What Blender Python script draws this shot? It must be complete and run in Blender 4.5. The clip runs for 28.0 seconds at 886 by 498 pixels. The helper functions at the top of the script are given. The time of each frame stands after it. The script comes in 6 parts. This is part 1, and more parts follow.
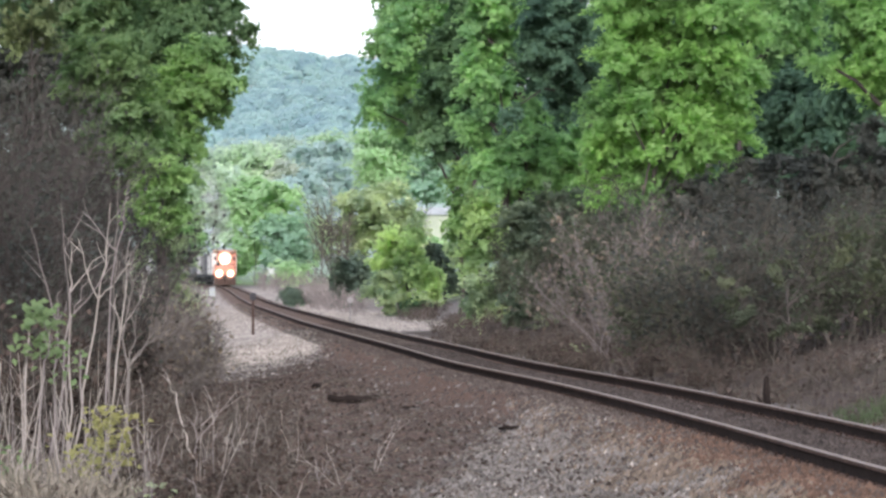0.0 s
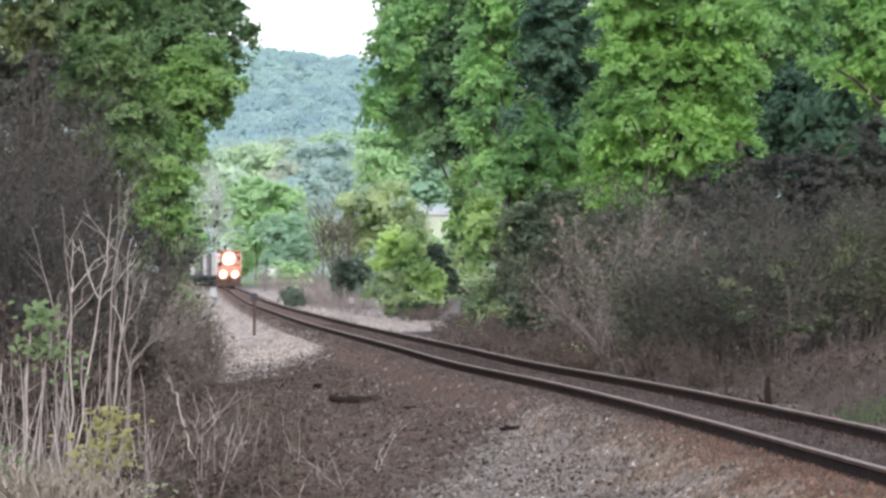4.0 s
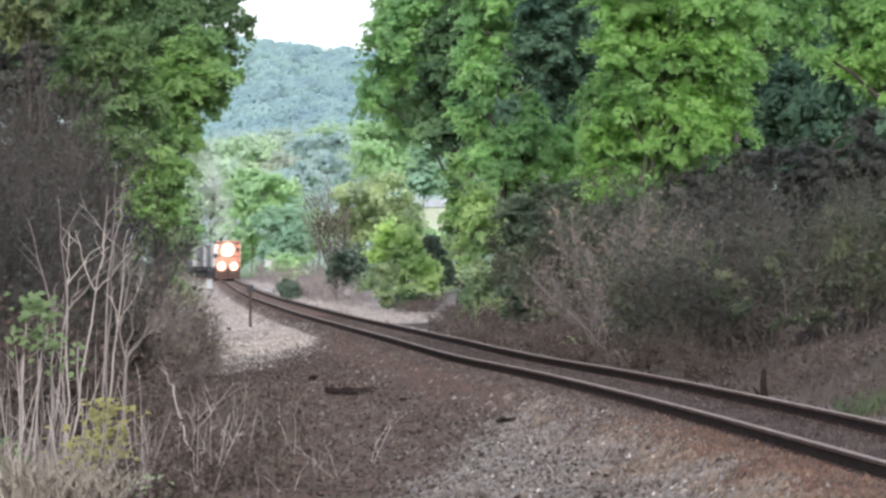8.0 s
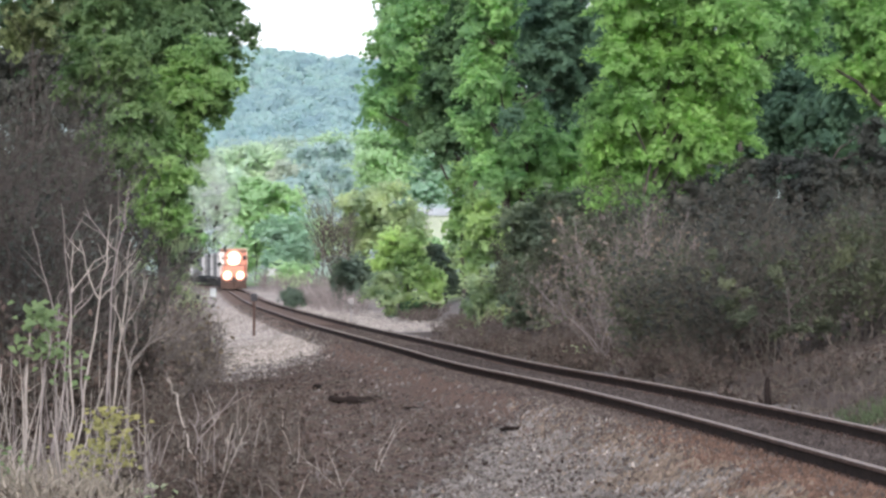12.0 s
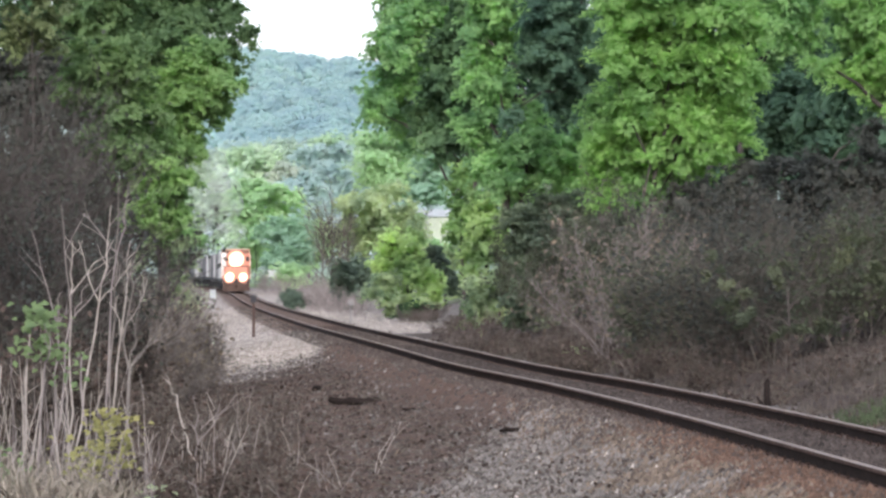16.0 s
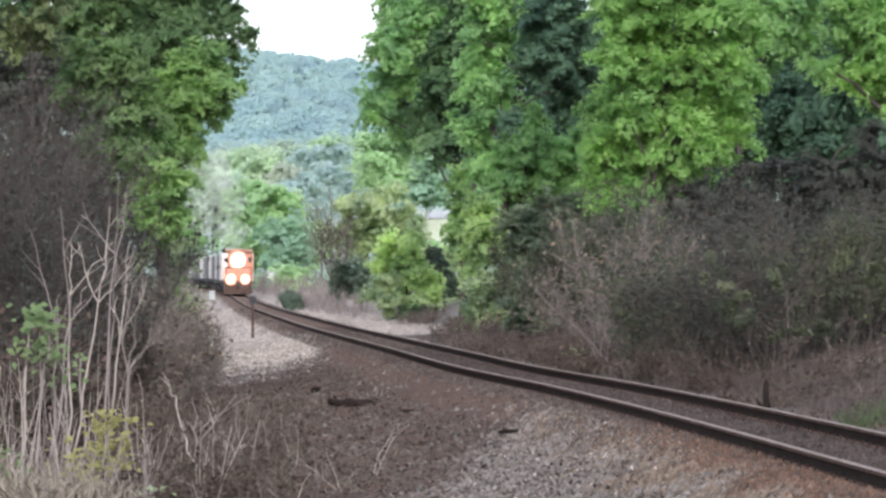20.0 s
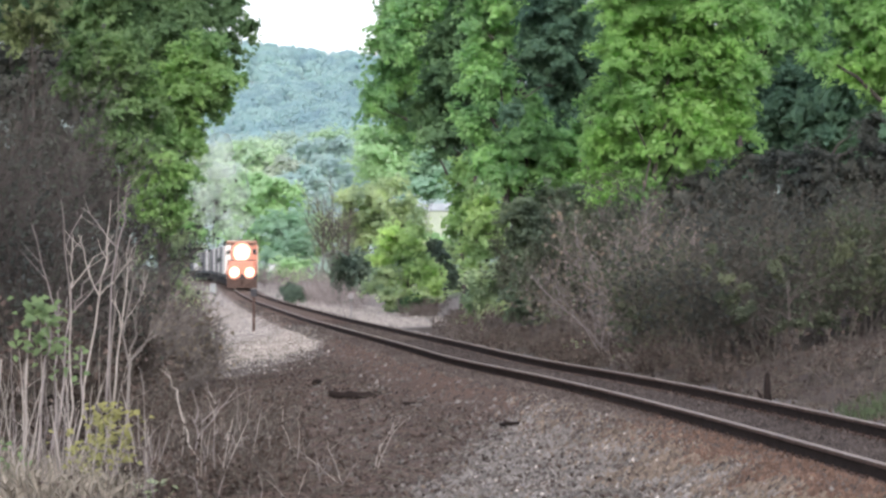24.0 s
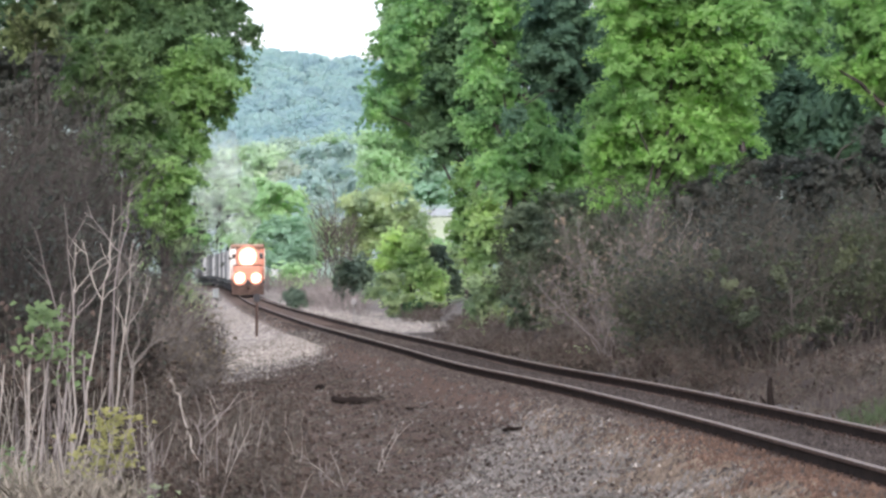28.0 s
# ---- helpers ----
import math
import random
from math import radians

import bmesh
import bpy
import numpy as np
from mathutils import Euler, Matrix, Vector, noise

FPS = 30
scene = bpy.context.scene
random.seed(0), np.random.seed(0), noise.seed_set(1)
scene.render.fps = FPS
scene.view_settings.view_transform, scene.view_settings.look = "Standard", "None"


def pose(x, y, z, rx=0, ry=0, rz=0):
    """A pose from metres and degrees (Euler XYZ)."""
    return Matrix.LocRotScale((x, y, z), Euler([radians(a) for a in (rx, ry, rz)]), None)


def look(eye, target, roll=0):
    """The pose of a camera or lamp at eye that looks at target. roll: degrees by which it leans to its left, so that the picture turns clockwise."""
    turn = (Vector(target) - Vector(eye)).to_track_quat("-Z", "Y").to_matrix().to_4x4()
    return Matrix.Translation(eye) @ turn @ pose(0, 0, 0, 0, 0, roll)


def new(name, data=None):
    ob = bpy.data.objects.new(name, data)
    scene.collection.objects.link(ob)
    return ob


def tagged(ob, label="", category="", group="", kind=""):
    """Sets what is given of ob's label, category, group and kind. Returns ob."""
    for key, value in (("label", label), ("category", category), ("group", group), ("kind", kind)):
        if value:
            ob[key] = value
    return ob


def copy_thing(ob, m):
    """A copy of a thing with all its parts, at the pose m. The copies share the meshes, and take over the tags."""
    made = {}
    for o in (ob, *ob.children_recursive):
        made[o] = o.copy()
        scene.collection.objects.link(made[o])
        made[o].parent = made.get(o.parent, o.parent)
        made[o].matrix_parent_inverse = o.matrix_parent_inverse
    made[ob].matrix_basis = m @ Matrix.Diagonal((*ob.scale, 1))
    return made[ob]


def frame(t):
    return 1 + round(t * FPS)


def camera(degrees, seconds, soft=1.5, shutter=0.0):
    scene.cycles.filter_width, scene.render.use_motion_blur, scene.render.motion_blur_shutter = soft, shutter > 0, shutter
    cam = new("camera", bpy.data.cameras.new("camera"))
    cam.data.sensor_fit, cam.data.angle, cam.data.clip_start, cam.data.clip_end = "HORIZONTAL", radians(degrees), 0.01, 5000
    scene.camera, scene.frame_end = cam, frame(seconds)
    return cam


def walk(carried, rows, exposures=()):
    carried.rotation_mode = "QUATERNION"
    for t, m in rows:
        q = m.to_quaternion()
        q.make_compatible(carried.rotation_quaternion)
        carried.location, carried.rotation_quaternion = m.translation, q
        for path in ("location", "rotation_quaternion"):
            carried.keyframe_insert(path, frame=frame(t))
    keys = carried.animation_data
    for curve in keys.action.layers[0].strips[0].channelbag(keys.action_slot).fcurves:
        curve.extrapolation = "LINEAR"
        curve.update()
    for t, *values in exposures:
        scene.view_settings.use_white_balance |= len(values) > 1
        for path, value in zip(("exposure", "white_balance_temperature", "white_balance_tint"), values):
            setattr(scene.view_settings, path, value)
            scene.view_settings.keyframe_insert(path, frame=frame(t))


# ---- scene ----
# Metres; the camera stands at x = 0, y = 0 and looks along +y; z = 0 is the rail head.
EYE = (0.0, 0.0, 1.65)
cam = camera(12.0, 28.0, soft=2.8)
# seconds, aim to the right and up at 100 m, roll
walk(cam, [(t, look(EYE, (a, 100.0, 1.65 + b), -r)) for t, a, b, r in (
(0, -0.0000, 0.6301, 0.000), (0.5, 0.0000, 0.6302, -0.000), (1, -0.0011, 0.6248, 0.024), (1.5, -0.0015, 0.6298, 0.016),
(2, 0.0006, 0.6269, 0.017), (2.5, -0.0016, 0.6259, 0.022), (3, -0.0049, 0.6263, 0.015), (3.5, -0.0174, 0.6255, 0.044),
(5.5, -0.0360, 0.7061, 0.051), (6, 0.0010, 0.5790, 0.001), (6.5, 0.0678, 0.5304, 0.009), (7, 0.0592, 0.4942, 0.019),
(7.5, 0.0843, 0.4640, 0.006), (8, 0.0661, 0.4421, 0.003), (8.5, 0.0783, 0.4059, 0.008), (9, 0.0650, 0.4513, 0.014),
(9.5, 0.0516, 0.4699, 0.007), (10, 0.0227, 0.5204, -0.006), (10.5, -0.0083, 0.5980, 0.012), (11, 0.0002, 0.6055, 0.000),
(11.5, -0.0099, 0.6127, 0.007), (12, -0.0217, 0.6486, 0.011), (12.5, -0.0425, 0.6492, 0.016), (14.5, -0.0356, 0.7150, 0.013),
(15, -0.0351, 0.6751, -0.006), (15.5, -0.0304, 0.6551, 0.005), (16, -0.0140, 0.6793, 0.028), (16.5, -0.0268, 0.6840, 0.040),
(17, -0.0218, 0.6563, 0.007), (17.5, -0.0177, 0.6504, 0.019), (18, -0.0331, 0.7098, 0.019), (18.5, -0.0186, 0.6938, -0.001),
(19, -0.0079, 0.6904, 0.029), (19.5, -0.0066, 0.7264, 0.031), (20, 0.0069, 0.7149, -0.007), (20.5, 0.0026, 0.6459, 0.008),
(21, 0.0034, 0.6547, 0.059), (21.5, 0.0255, 0.6369, 0.062), (23.5, -0.0060, 0.5170, 0.049), (24, -0.0165, 0.5361, 0.048),
(24.5, -0.0131, 0.5373, 0.043), (25, -0.0160, 0.5910, 0.051), (25.5, -0.0155, 0.6015, 0.017), (26, -0.0164, 0.6161, 0.044),
(26.5, -0.0167, 0.6610, 0.020), (27, -0.0343, 0.7046, 0.028), (27.5, -0.0762, 0.6976, 0.011), (28, -0.0859, 0.6607, 0.013))], exposures=[(0.0, 1.42, 6100, 18), (28.0, 1.42, 6100, 18)])

# ---- daylight: a pale evening sky under thin cloud
world = bpy.data.worlds.new("sky")
scene.world = world
world.use_nodes = True
wn, wl = world.node_tree.nodes, world.node_tree.links
sky = wn.new("ShaderNodeTexSky")
sky.sky_type, sky.sun_disc = "NISHITA", False
sky.sun_elevation, sky.sun_rotation = radians(36), radians(180)
sky.dust_density, sky.air_density, sky.ozone_density = 2.0, 1.0, 1.0
hs = wn.new("ShaderNodeHueSaturation")
hs.inputs["Saturation"].default_value = 0.5
wl.new(sky.outputs[0], hs.inputs["Color"])
wl.new(hs.outputs[0], wn["Background"].inputs[0])
wn["Background"].inputs[1].default_value = 0.13
sun = new("sun", bpy.data.lights.new("sun", "SUN"))
sun.data.energy, sun.data.angle, sun.data.color = 1.2, radians(30), (1.0, 0.96, 0.9)
sun.matrix_world = look((0, -60, 43), (0, 0, 0))


# ---- materials
def material(name):
    m = bpy.data.materials.new(name)
    m.use_nodes = True
    return m, m.node_tree.nodes, m.node_tree.links, m.node_tree.nodes["Principled BSDF"]


def ramp(nodes, stops):
    r = nodes.new("ShaderNodeValToRGB")
    e = r.color_ramp.elements
    while len(e) < len(stops):
        e.new(0.5)
    for el, (p, c) in zip(e, stops):
        el.position, el.color = p, (*c, 1)
    return r


def mix(nodes, links, a, b, fac, blend="MIX"):
    n = nodes.new("ShaderNodeMix")
    n.data_type, n.blend_type = "RGBA", blend
    for sock, v in ((n.inputs[6], a), (n.inputs[7], b), (n.inputs[0], fac)):
        if isinstance(v, (tuple, float, int)):
            sock.default_value = (*v, 1) if isinstance(v, tuple) else v
        else:
            links.new(v, sock)
    return n.outputs[2]


def noise_tex(nodes, links, scale, detail=4.0, rough=0.6, coord="Object", stretch=None):
    tc = nodes.new("ShaderNodeTexCoord")
    n = nodes.new("ShaderNodeTexNoise")
    n.inputs["Scale"].default_value, n.inputs["Detail"].default_value, n.inputs["Roughness"].default_value = scale, detail, rough
    src = tc.outputs[coord]
    if stretch:
        mp = nodes.new("ShaderNodeMapping")
        mp.inputs["Scale"].default_value = stretch
        links.new(src, mp.inputs[0])
        src = mp.outputs[0]
    links.new(src, n.inputs["Vector"])
    return n.outputs["Fac"]


def bump(nodes, links, height, strength, distance, bsdf):
    b = nodes.new("ShaderNodeBump")
    b.inputs["Strength"].default_value, b.inputs["Distance"].default_value = strength, distance
    links.new(height, b.inputs["Height"])
    links.new(b.outputs[0], bsdf.inputs["Normal"])


def leaf_material(name, dark, mid, light, through_light=0.35, patch=0.5, even=False):
    """Leaves: a tint for each spray and, weaker, for each leaf, with patches of older and younger growth."""
    m, n, l, p = material(name)
    geo = n.new("ShaderNodeNewGeometry")
    at = n.new("ShaderNodeAttribute")
    at.attribute_name = "tint"
    own = n.new("ShaderNodeMath")
    own.operation = "MULTIPLY_ADD"
    l.new(geo.outputs["Random Per Island"], own.inputs[0])
    own.inputs[1].default_value, own.inputs[2].default_value = 0.35, 0.325
    both = n.new("ShaderNodeMath")
    both.operation = "ADD"
    l.new(own.outputs[0], both.inputs[0])
    l.new(at.outputs["Fac"], both.inputs[1])
    r = ramp(n, [(0.0, dark), (0.5, mid), (1.0, light)])
    l.new(both.outputs[0], r.inputs[0])
    pn = noise_tex(n, l, patch, 3.0)
    # even: weaker patches, the low contrast of hazy distance
    pr = ramp(n, [(0.35, (0.90, 0.93, 0.97)), (0.65, (1.06, 1.05, 1.0))] if even else [(0.35, (0.70, 0.76, 0.80)), (0.65, (1.2, 1.16, 1.02))])
    l.new(pn, pr.inputs[0])
    col = mix(n, l, r.outputs[0], pr.outputs[0], 1.0, "MULTIPLY")
    l.new(col, p.inputs["Base Color"])
    p.inputs["Roughness"].default_value = 0.6
    p.inputs["Specular IOR Level"].default_value = 0.12
    tr = n.new("ShaderNodeBsdfTranslucent")
    l.new(mix(n, l, col, (1.4, 1.45, 1.2), 1.0, "MULTIPLY"), tr.inputs[0])
    ms = n.new("ShaderNodeMixShader")
    ms.inputs[0].default_value = through_light
    l.new(p.outputs[0], ms.inputs[1])
    l.new(tr.outputs[0], ms.inputs[2])
    l.new(ms.outputs[0], n["Material Output"].inputs[0])
    return m


def plain(name, a, b, scale=8.0, rough=0.7, metal=0.0, relief=0.3, dist=0.01, stretch=None, island=0.0, shine=0.1):
    """A surface of two tints, mottled at two scales, with fine relief."""
    m, n, l, p = material(name)
    f1 = noise_tex(n, l, scale, 6.0, 0.65, stretch=stretch)
    f2 = noise_tex(n, l, scale * 0.17, 3.0, 0.5)
    r = ramp(n, [(0.3, a), (0.7, b)])
    l.new(f1, r.inputs[0])
    r2 = ramp(n, [(0.3, (0.75, 0.75, 0.75)), (0.7, (1.15, 1.15, 1.15))])
    l.new(f2, r2.inputs[0])
    col = mix(n, l, r.outputs[0], r2.outputs[0], 1.0, "MULTIPLY")
    if island:
        geo = n.new("ShaderNodeNewGeometry")
        r3 = ramp(n, [(0.0, (1 - island,) * 3), (1.0, (1 + island,) * 3)])
        l.new(geo.outputs["Random Per Island"], r3.inputs[0])
        col = mix(n, l, col, r3.outputs[0], 1.0, "MULTIPLY")
    l.new(col, p.inputs["Base Color"])
    p.inputs["Roughness"].default_value, p.inputs["Metallic"].default_value = rough, metal
    p.inputs["Specular IOR Level"].default_value = shine
    if relief:
        bump(n, l, f1, relief, dist, p)
    return m


def lamp_material(name, colour, strength):
    m, n, l, p = material(name)
    p.inputs["Base Color"].default_value = (0.8, 0.8, 0.75, 1)
    p.inputs["Emission Color"].default_value = (*colour, 1)
    p.inputs["Emission Strength"].default_value = strength
    return m


LEAF_LIGHT = leaf_material("spring_leaf", (0.19, 0.315, 0.118), (0.254, 0.407, 0.155), (0.333, 0.493, 0.209), 0.68)
LEAF_MID = leaf_material("summer_leaf", (0.177, 0.301, 0.148), (0.257, 0.414, 0.196), (0.355, 0.528, 0.257), 0.64)
# the shade inside the wood is put into this dark leaf colour
LEAF_SHADED = leaf_material("shade_tinted_leaf", (0.045, 0.089, 0.061), (0.068, 0.124, 0.083), (0.099, 0.168, 0.107), 0.45)
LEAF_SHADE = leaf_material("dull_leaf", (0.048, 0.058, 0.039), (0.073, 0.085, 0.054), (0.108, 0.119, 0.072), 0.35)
# far tree: haze is put into the lifted leaf colour
LEAF_HAZED_DEEP = leaf_material("hazed_deep_leaf", (0.22, 0.328, 0.24), (0.273, 0.398, 0.288), (0.325, 0.462, 0.342), 0.6, 0.1, True)
LEAF_OLIVE = leaf_material("olive_leaf", (0.269, 0.327, 0.203), (0.354, 0.424, 0.265), (0.439, 0.513, 0.328), 0.62)
LEAF_YOUNG = leaf_material("young_leaf", (0.15, 0.248, 0.105), (0.214, 0.335, 0.137), (0.289, 0.421, 0.179), 0.6)
# dark green undergrowth, also used for painted shade between crowns
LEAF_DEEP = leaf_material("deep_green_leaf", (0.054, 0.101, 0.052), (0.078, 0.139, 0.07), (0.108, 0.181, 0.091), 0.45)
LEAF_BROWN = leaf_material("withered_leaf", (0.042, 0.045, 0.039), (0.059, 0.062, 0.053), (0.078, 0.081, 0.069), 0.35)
LEAF_DULL = leaf_material("grey_green_leaf", (0.237, 0.294, 0.181), (0.334, 0.402, 0.243), (0.431, 0.512, 0.315), 0.62)
# darker tone of the dead twigs, for the tall left thickets
TWIG_DARK = plain("dark_twig", (0.034, 0.03, 0.026), (0.078, 0.068, 0.06), 3.0, 0.9, relief=0.0, island=0.35)
LEAF_BUSH = leaf_material("bush_leaf", (0.293, 0.395, 0.186), (0.388, 0.506, 0.246), (0.497, 0.609, 0.32), 0.68)
TWIG_MID = plain("grey_twig", (0.097, 0.086, 0.075), (0.19, 0.169, 0.148), 3.0, 0.9, relief=0.0, island=0.35)
LEAF_PALE = leaf_material("pale_spring_leaf", (0.22, 0.314, 0.138), (0.292, 0.399, 0.182), (0.374, 0.49, 0.242), 0.62)
LEAF_WEED = leaf_material("weed_leaf", (0.095, 0.14, 0.062), (0.135, 0.19, 0.088), (0.175, 0.235, 0.118), 0.4)
LEAF_YELLOW = leaf_material("yellow_leaf", (0.17, 0.17, 0.07), (0.24, 0.23, 0.095), (0.31, 0.29, 0.13), 0.4)
LEAF_EVERGREEN = leaf_material("needle_leaf", (0.065, 0.089, 0.065), (0.088, 0.119, 0.086), (0.117, 0.155, 0.111), 0.25)
# valley, crossing and hill: distance haze painted as paler, bluer leaves
LEAF_HAZED = leaf_material("hazed_valley_leaf", (0.302, 0.384, 0.268), (0.35, 0.442, 0.307), (0.399, 0.501, 0.353), 0.6, 0.1, True)
LEAF_HAZED_LIGHT = leaf_material("hazed_crossing_leaf", (0.287, 0.411, 0.228), (0.341, 0.477, 0.268), (0.397, 0.544, 0.313), 0.6, 0.1, True)
LEAF_HAZED_BLUE = leaf_material("hazed_blue_leaf", (0.316, 0.398, 0.392), (0.355, 0.442, 0.433), (0.394, 0.482, 0.469), 0.6, 0.1, True)
LEAF_HAZED_HILL = leaf_material("hazed_hill_leaf", (0.279, 0.382, 0.414), (0.321, 0.433, 0.451), (0.365, 0.479, 0.483), 0.6, 0.02, True)
LEAF_HAZED_PALE = leaf_material("hazed_pale_leaf", (0.394, 0.48, 0.372), (0.452, 0.538, 0.414), (0.51, 0.597, 0.462), 0.6, 0.1, True)
LEAF_HAZED_GREY = leaf_material("hazed_grey_leaf", (0.313, 0.386, 0.33), (0.36, 0.433, 0.366), (0.406, 0.48, 0.402), 0.6, 0.1, True)
LEAF_HAZED_BEIGE = leaf_material("hazed_beige_leaf", (0.36, 0.392, 0.336), (0.406, 0.439, 0.372), (0.452, 0.486, 0.408), 0.6, 0.1, True)
LEAF_HAZED_VALLEY = leaf_material("hazed_light_leaf", (0.336, 0.439, 0.312), (0.389, 0.497, 0.348), (0.441, 0.556, 0.39), 0.6, 0.1, True)
LEAF_VINE = leaf_material("vine_leaf", (0.092, 0.149, 0.068), (0.133, 0.21, 0.095), (0.192, 0.281, 0.132), 0.55)
LEAF_SPARSE = leaf_material("sparse_leaf", (0.095, 0.125, 0.06), (0.13, 0.165, 0.082), (0.175, 0.21, 0.11), 0.45)
LEAF_DUSK = leaf_material("dusky_leaf", (0.09, 0.117, 0.08), (0.132, 0.168, 0.112), (0.188, 0.228, 0.151), 0.5)
# pinkish ridge trees, paled by painted haze too
LEAF_HAZED_RIDGE = leaf_material("hazed_ridge_leaf", (0.504, 0.422, 0.435), (0.56, 0.45, 0.464), (0.616, 0.479, 0.487), 0.6, 0.03, True)
DRY_LEAF = leaf_material("dead_leaf", (0.10, 0.08, 0.065), (0.16, 0.13, 0.10), (0.23, 0.19, 0.15), 0.2)
BARK = plain("bark", (0.035, 0.03, 0.026), (0.085, 0.074, 0.064), 14.0, 0.9, stretch=(1, 1, 0.25))
TWIG = plain("dead_twig", (0.062, 0.055, 0.045), (0.126, 0.113, 0.092), 3.0, 0.9, relief=0.0, island=0.35)
TWIG_FAR = plain("pale_twig", (0.15, 0.13, 0.12), (0.25, 0.22, 0.20), 3.0, 0.9, relief=0.0, island=0.3)
BRAMBLE = plain("bramble_stem", (0.048, 0.041, 0.033), (0.104, 0.09, 0.072), 3.0, 0.9, relief=0.0, island=0.45)
STALK = plain("dry_stalk", (0.22, 0.195, 0.165), (0.36, 0.325, 0.28), 4.0, 0.85, relief=0.0, island=0.3)
GRASS_DRY = plain("dry_grass", (0.135, 0.12, 0.09), (0.26, 0.23, 0.18), 3.0, 0.85, relief=0.0, island=0.35)
GRASS_BANK = plain("bank_grass", (0.05, 0.042, 0.034), (0.10, 0.085, 0.068), 3.0, 0.85, relief=0.0, island=0.35)
GRASS_GREEN = plain("green_grass", (0.036, 0.052, 0.026), (0.074, 0.098, 0.048), 3.0, 0.8, relief=0.0, island=0.35)
# rust, darkened further for the shade on the rail sides
RAIL_SIDE = plain("rusty_shaded_rail", (0.017, 0.0118, 0.0094), (0.04, 0.028, 0.0215), 12.0, 0.95, 0.0, shine=0.05)
RAIL_FOOT = plain("rusty_rail_foot", (0.055, 0.036, 0.027), (0.12, 0.08, 0.06), 9.0, 0.95, 0.0, shine=0.05)
RAIL_TOP = plain("worn_rail_head", (0.16, 0.128, 0.1), (0.24, 0.196, 0.155), 20.0, 0.65, 0.1, 0.1, shine=0.15)
TIE_WOOD = plain("creosoted_wood", (0.042, 0.030, 0.024), (0.088, 0.064, 0.05), 9.0, 0.9, shine=0.03)
STONE = plain("ballast_stone", (0.083, 0.076, 0.067), (0.16, 0.147, 0.13), 5.0, 0.9, island=0.32)
STONE_RED = plain("rust_red_stone", (0.058, 0.037, 0.0262), (0.12, 0.078, 0.0555), 5.0, 0.9, island=0.25)
STONE_RUST = plain("rust_stained_stone", (0.08, 0.063, 0.047), (0.152, 0.122, 0.092), 5.0, 0.9, island=0.25)
STONE_DARK = plain("oily_stone", (0.036, 0.029, 0.024), (0.092, 0.076, 0.064), 5.0, 0.9, island=0.35)
STONE_GREASY = plain("greasy_stone", (0.026, 0.0215, 0.0185), (0.066, 0.055, 0.048), 5.0, 0.9, island=0.4)
STONE_PALE = plain("fresh_stone", (0.17, 0.153, 0.131), (0.36, 0.325, 0.28), 5.0, 0.9, island=0.35)
LITTER = plain("litter_leaf", (0.038, 0.028, 0.022), (0.09, 0.068, 0.054), 3.0, 0.9, relief=0.0, island=0.4)
GALVANISED = plain("grey_steel", (0.18, 0.17, 0.16), (0.28, 0.27, 0.26), 10.0, 0.6, 0.5)
DARK_STEEL = plain("dark_steel", (0.03, 0.03, 0.032), (0.06, 0.058, 0.058), 8.0, 0.6, 0.3)
RUST_POST = plain("rusty_post", (0.04, 0.026, 0.021), (0.08, 0.052, 0.04), 12.0, 0.8)
PALE_METAL = plain("weathered_metal", (0.36, 0.40, 0.36), (0.5, 0.53, 0.48), 1.5, 0.6, shine=0.4)
DARK_PAINT = plain("dark_car_paint", (0.05, 0.055, 0.06), (0.10, 0.105, 0.11), 2.0, 0.6, shine=0.4)
ORANGE_PAINT = plain("orange_paint", (0.40, 0.145, 0.085), (0.50, 0.19, 0.115), 2.0, 0.4, relief=0.05, shine=0.4)
YELLOW_PAINT = plain("brown_orange_paint", (0.22, 0.11, 0.06), (0.30, 0.155, 0.085), 2.0, 0.4, relief=0.05, shine=0.4)
CAR_WHITE = plain("dusty_white_paint", (0.36, 0.36, 0.34), (0.48, 0.48, 0.46), 2.0, 0.6, shine=0.3)
SHED_WALL = plain("pale_green_cladding", (0.30, 0.34, 0.25), (0.36, 0.40, 0.30), 1.5, 0.7, shine=0.2)
SHED_ROOF = plain("dull_roof_metal", (0.27, 0.29, 0.28), (0.34, 0.36, 0.34), 1.5, 0.7, shine=0.2)
CREAM_PAINT = plain("cream_paint", (0.66, 0.60, 0.52), (0.78, 0.72, 0.64), 2.0, 0.45, relief=0.05, shine=0.4)
CAR_GREY = plain("grey_car_paint", (0.11, 0.115, 0.11), (0.18, 0.185, 0.175), 2.0, 0.6, shine=0.4)
GLASS_DARK = plain("dark_window", (0.015, 0.018, 0.02), (0.025, 0.028, 0.03), 2.0, 0.08, relief=0.0, shine=0.5)
BARK_LOG = plain("charred_log", (0.010, 0.008, 0.007), (0.026, 0.020, 0.017), 14.0, 0.9, shine=0.03)
HEADLIGHT = lamp_material("headlight_glow", (1.0, 0.9, 0.72), 200.0)
DITCHLIGHT = lamp_material("ditch_light_glow", (1.0, 0.82, 0.56), 120.0)


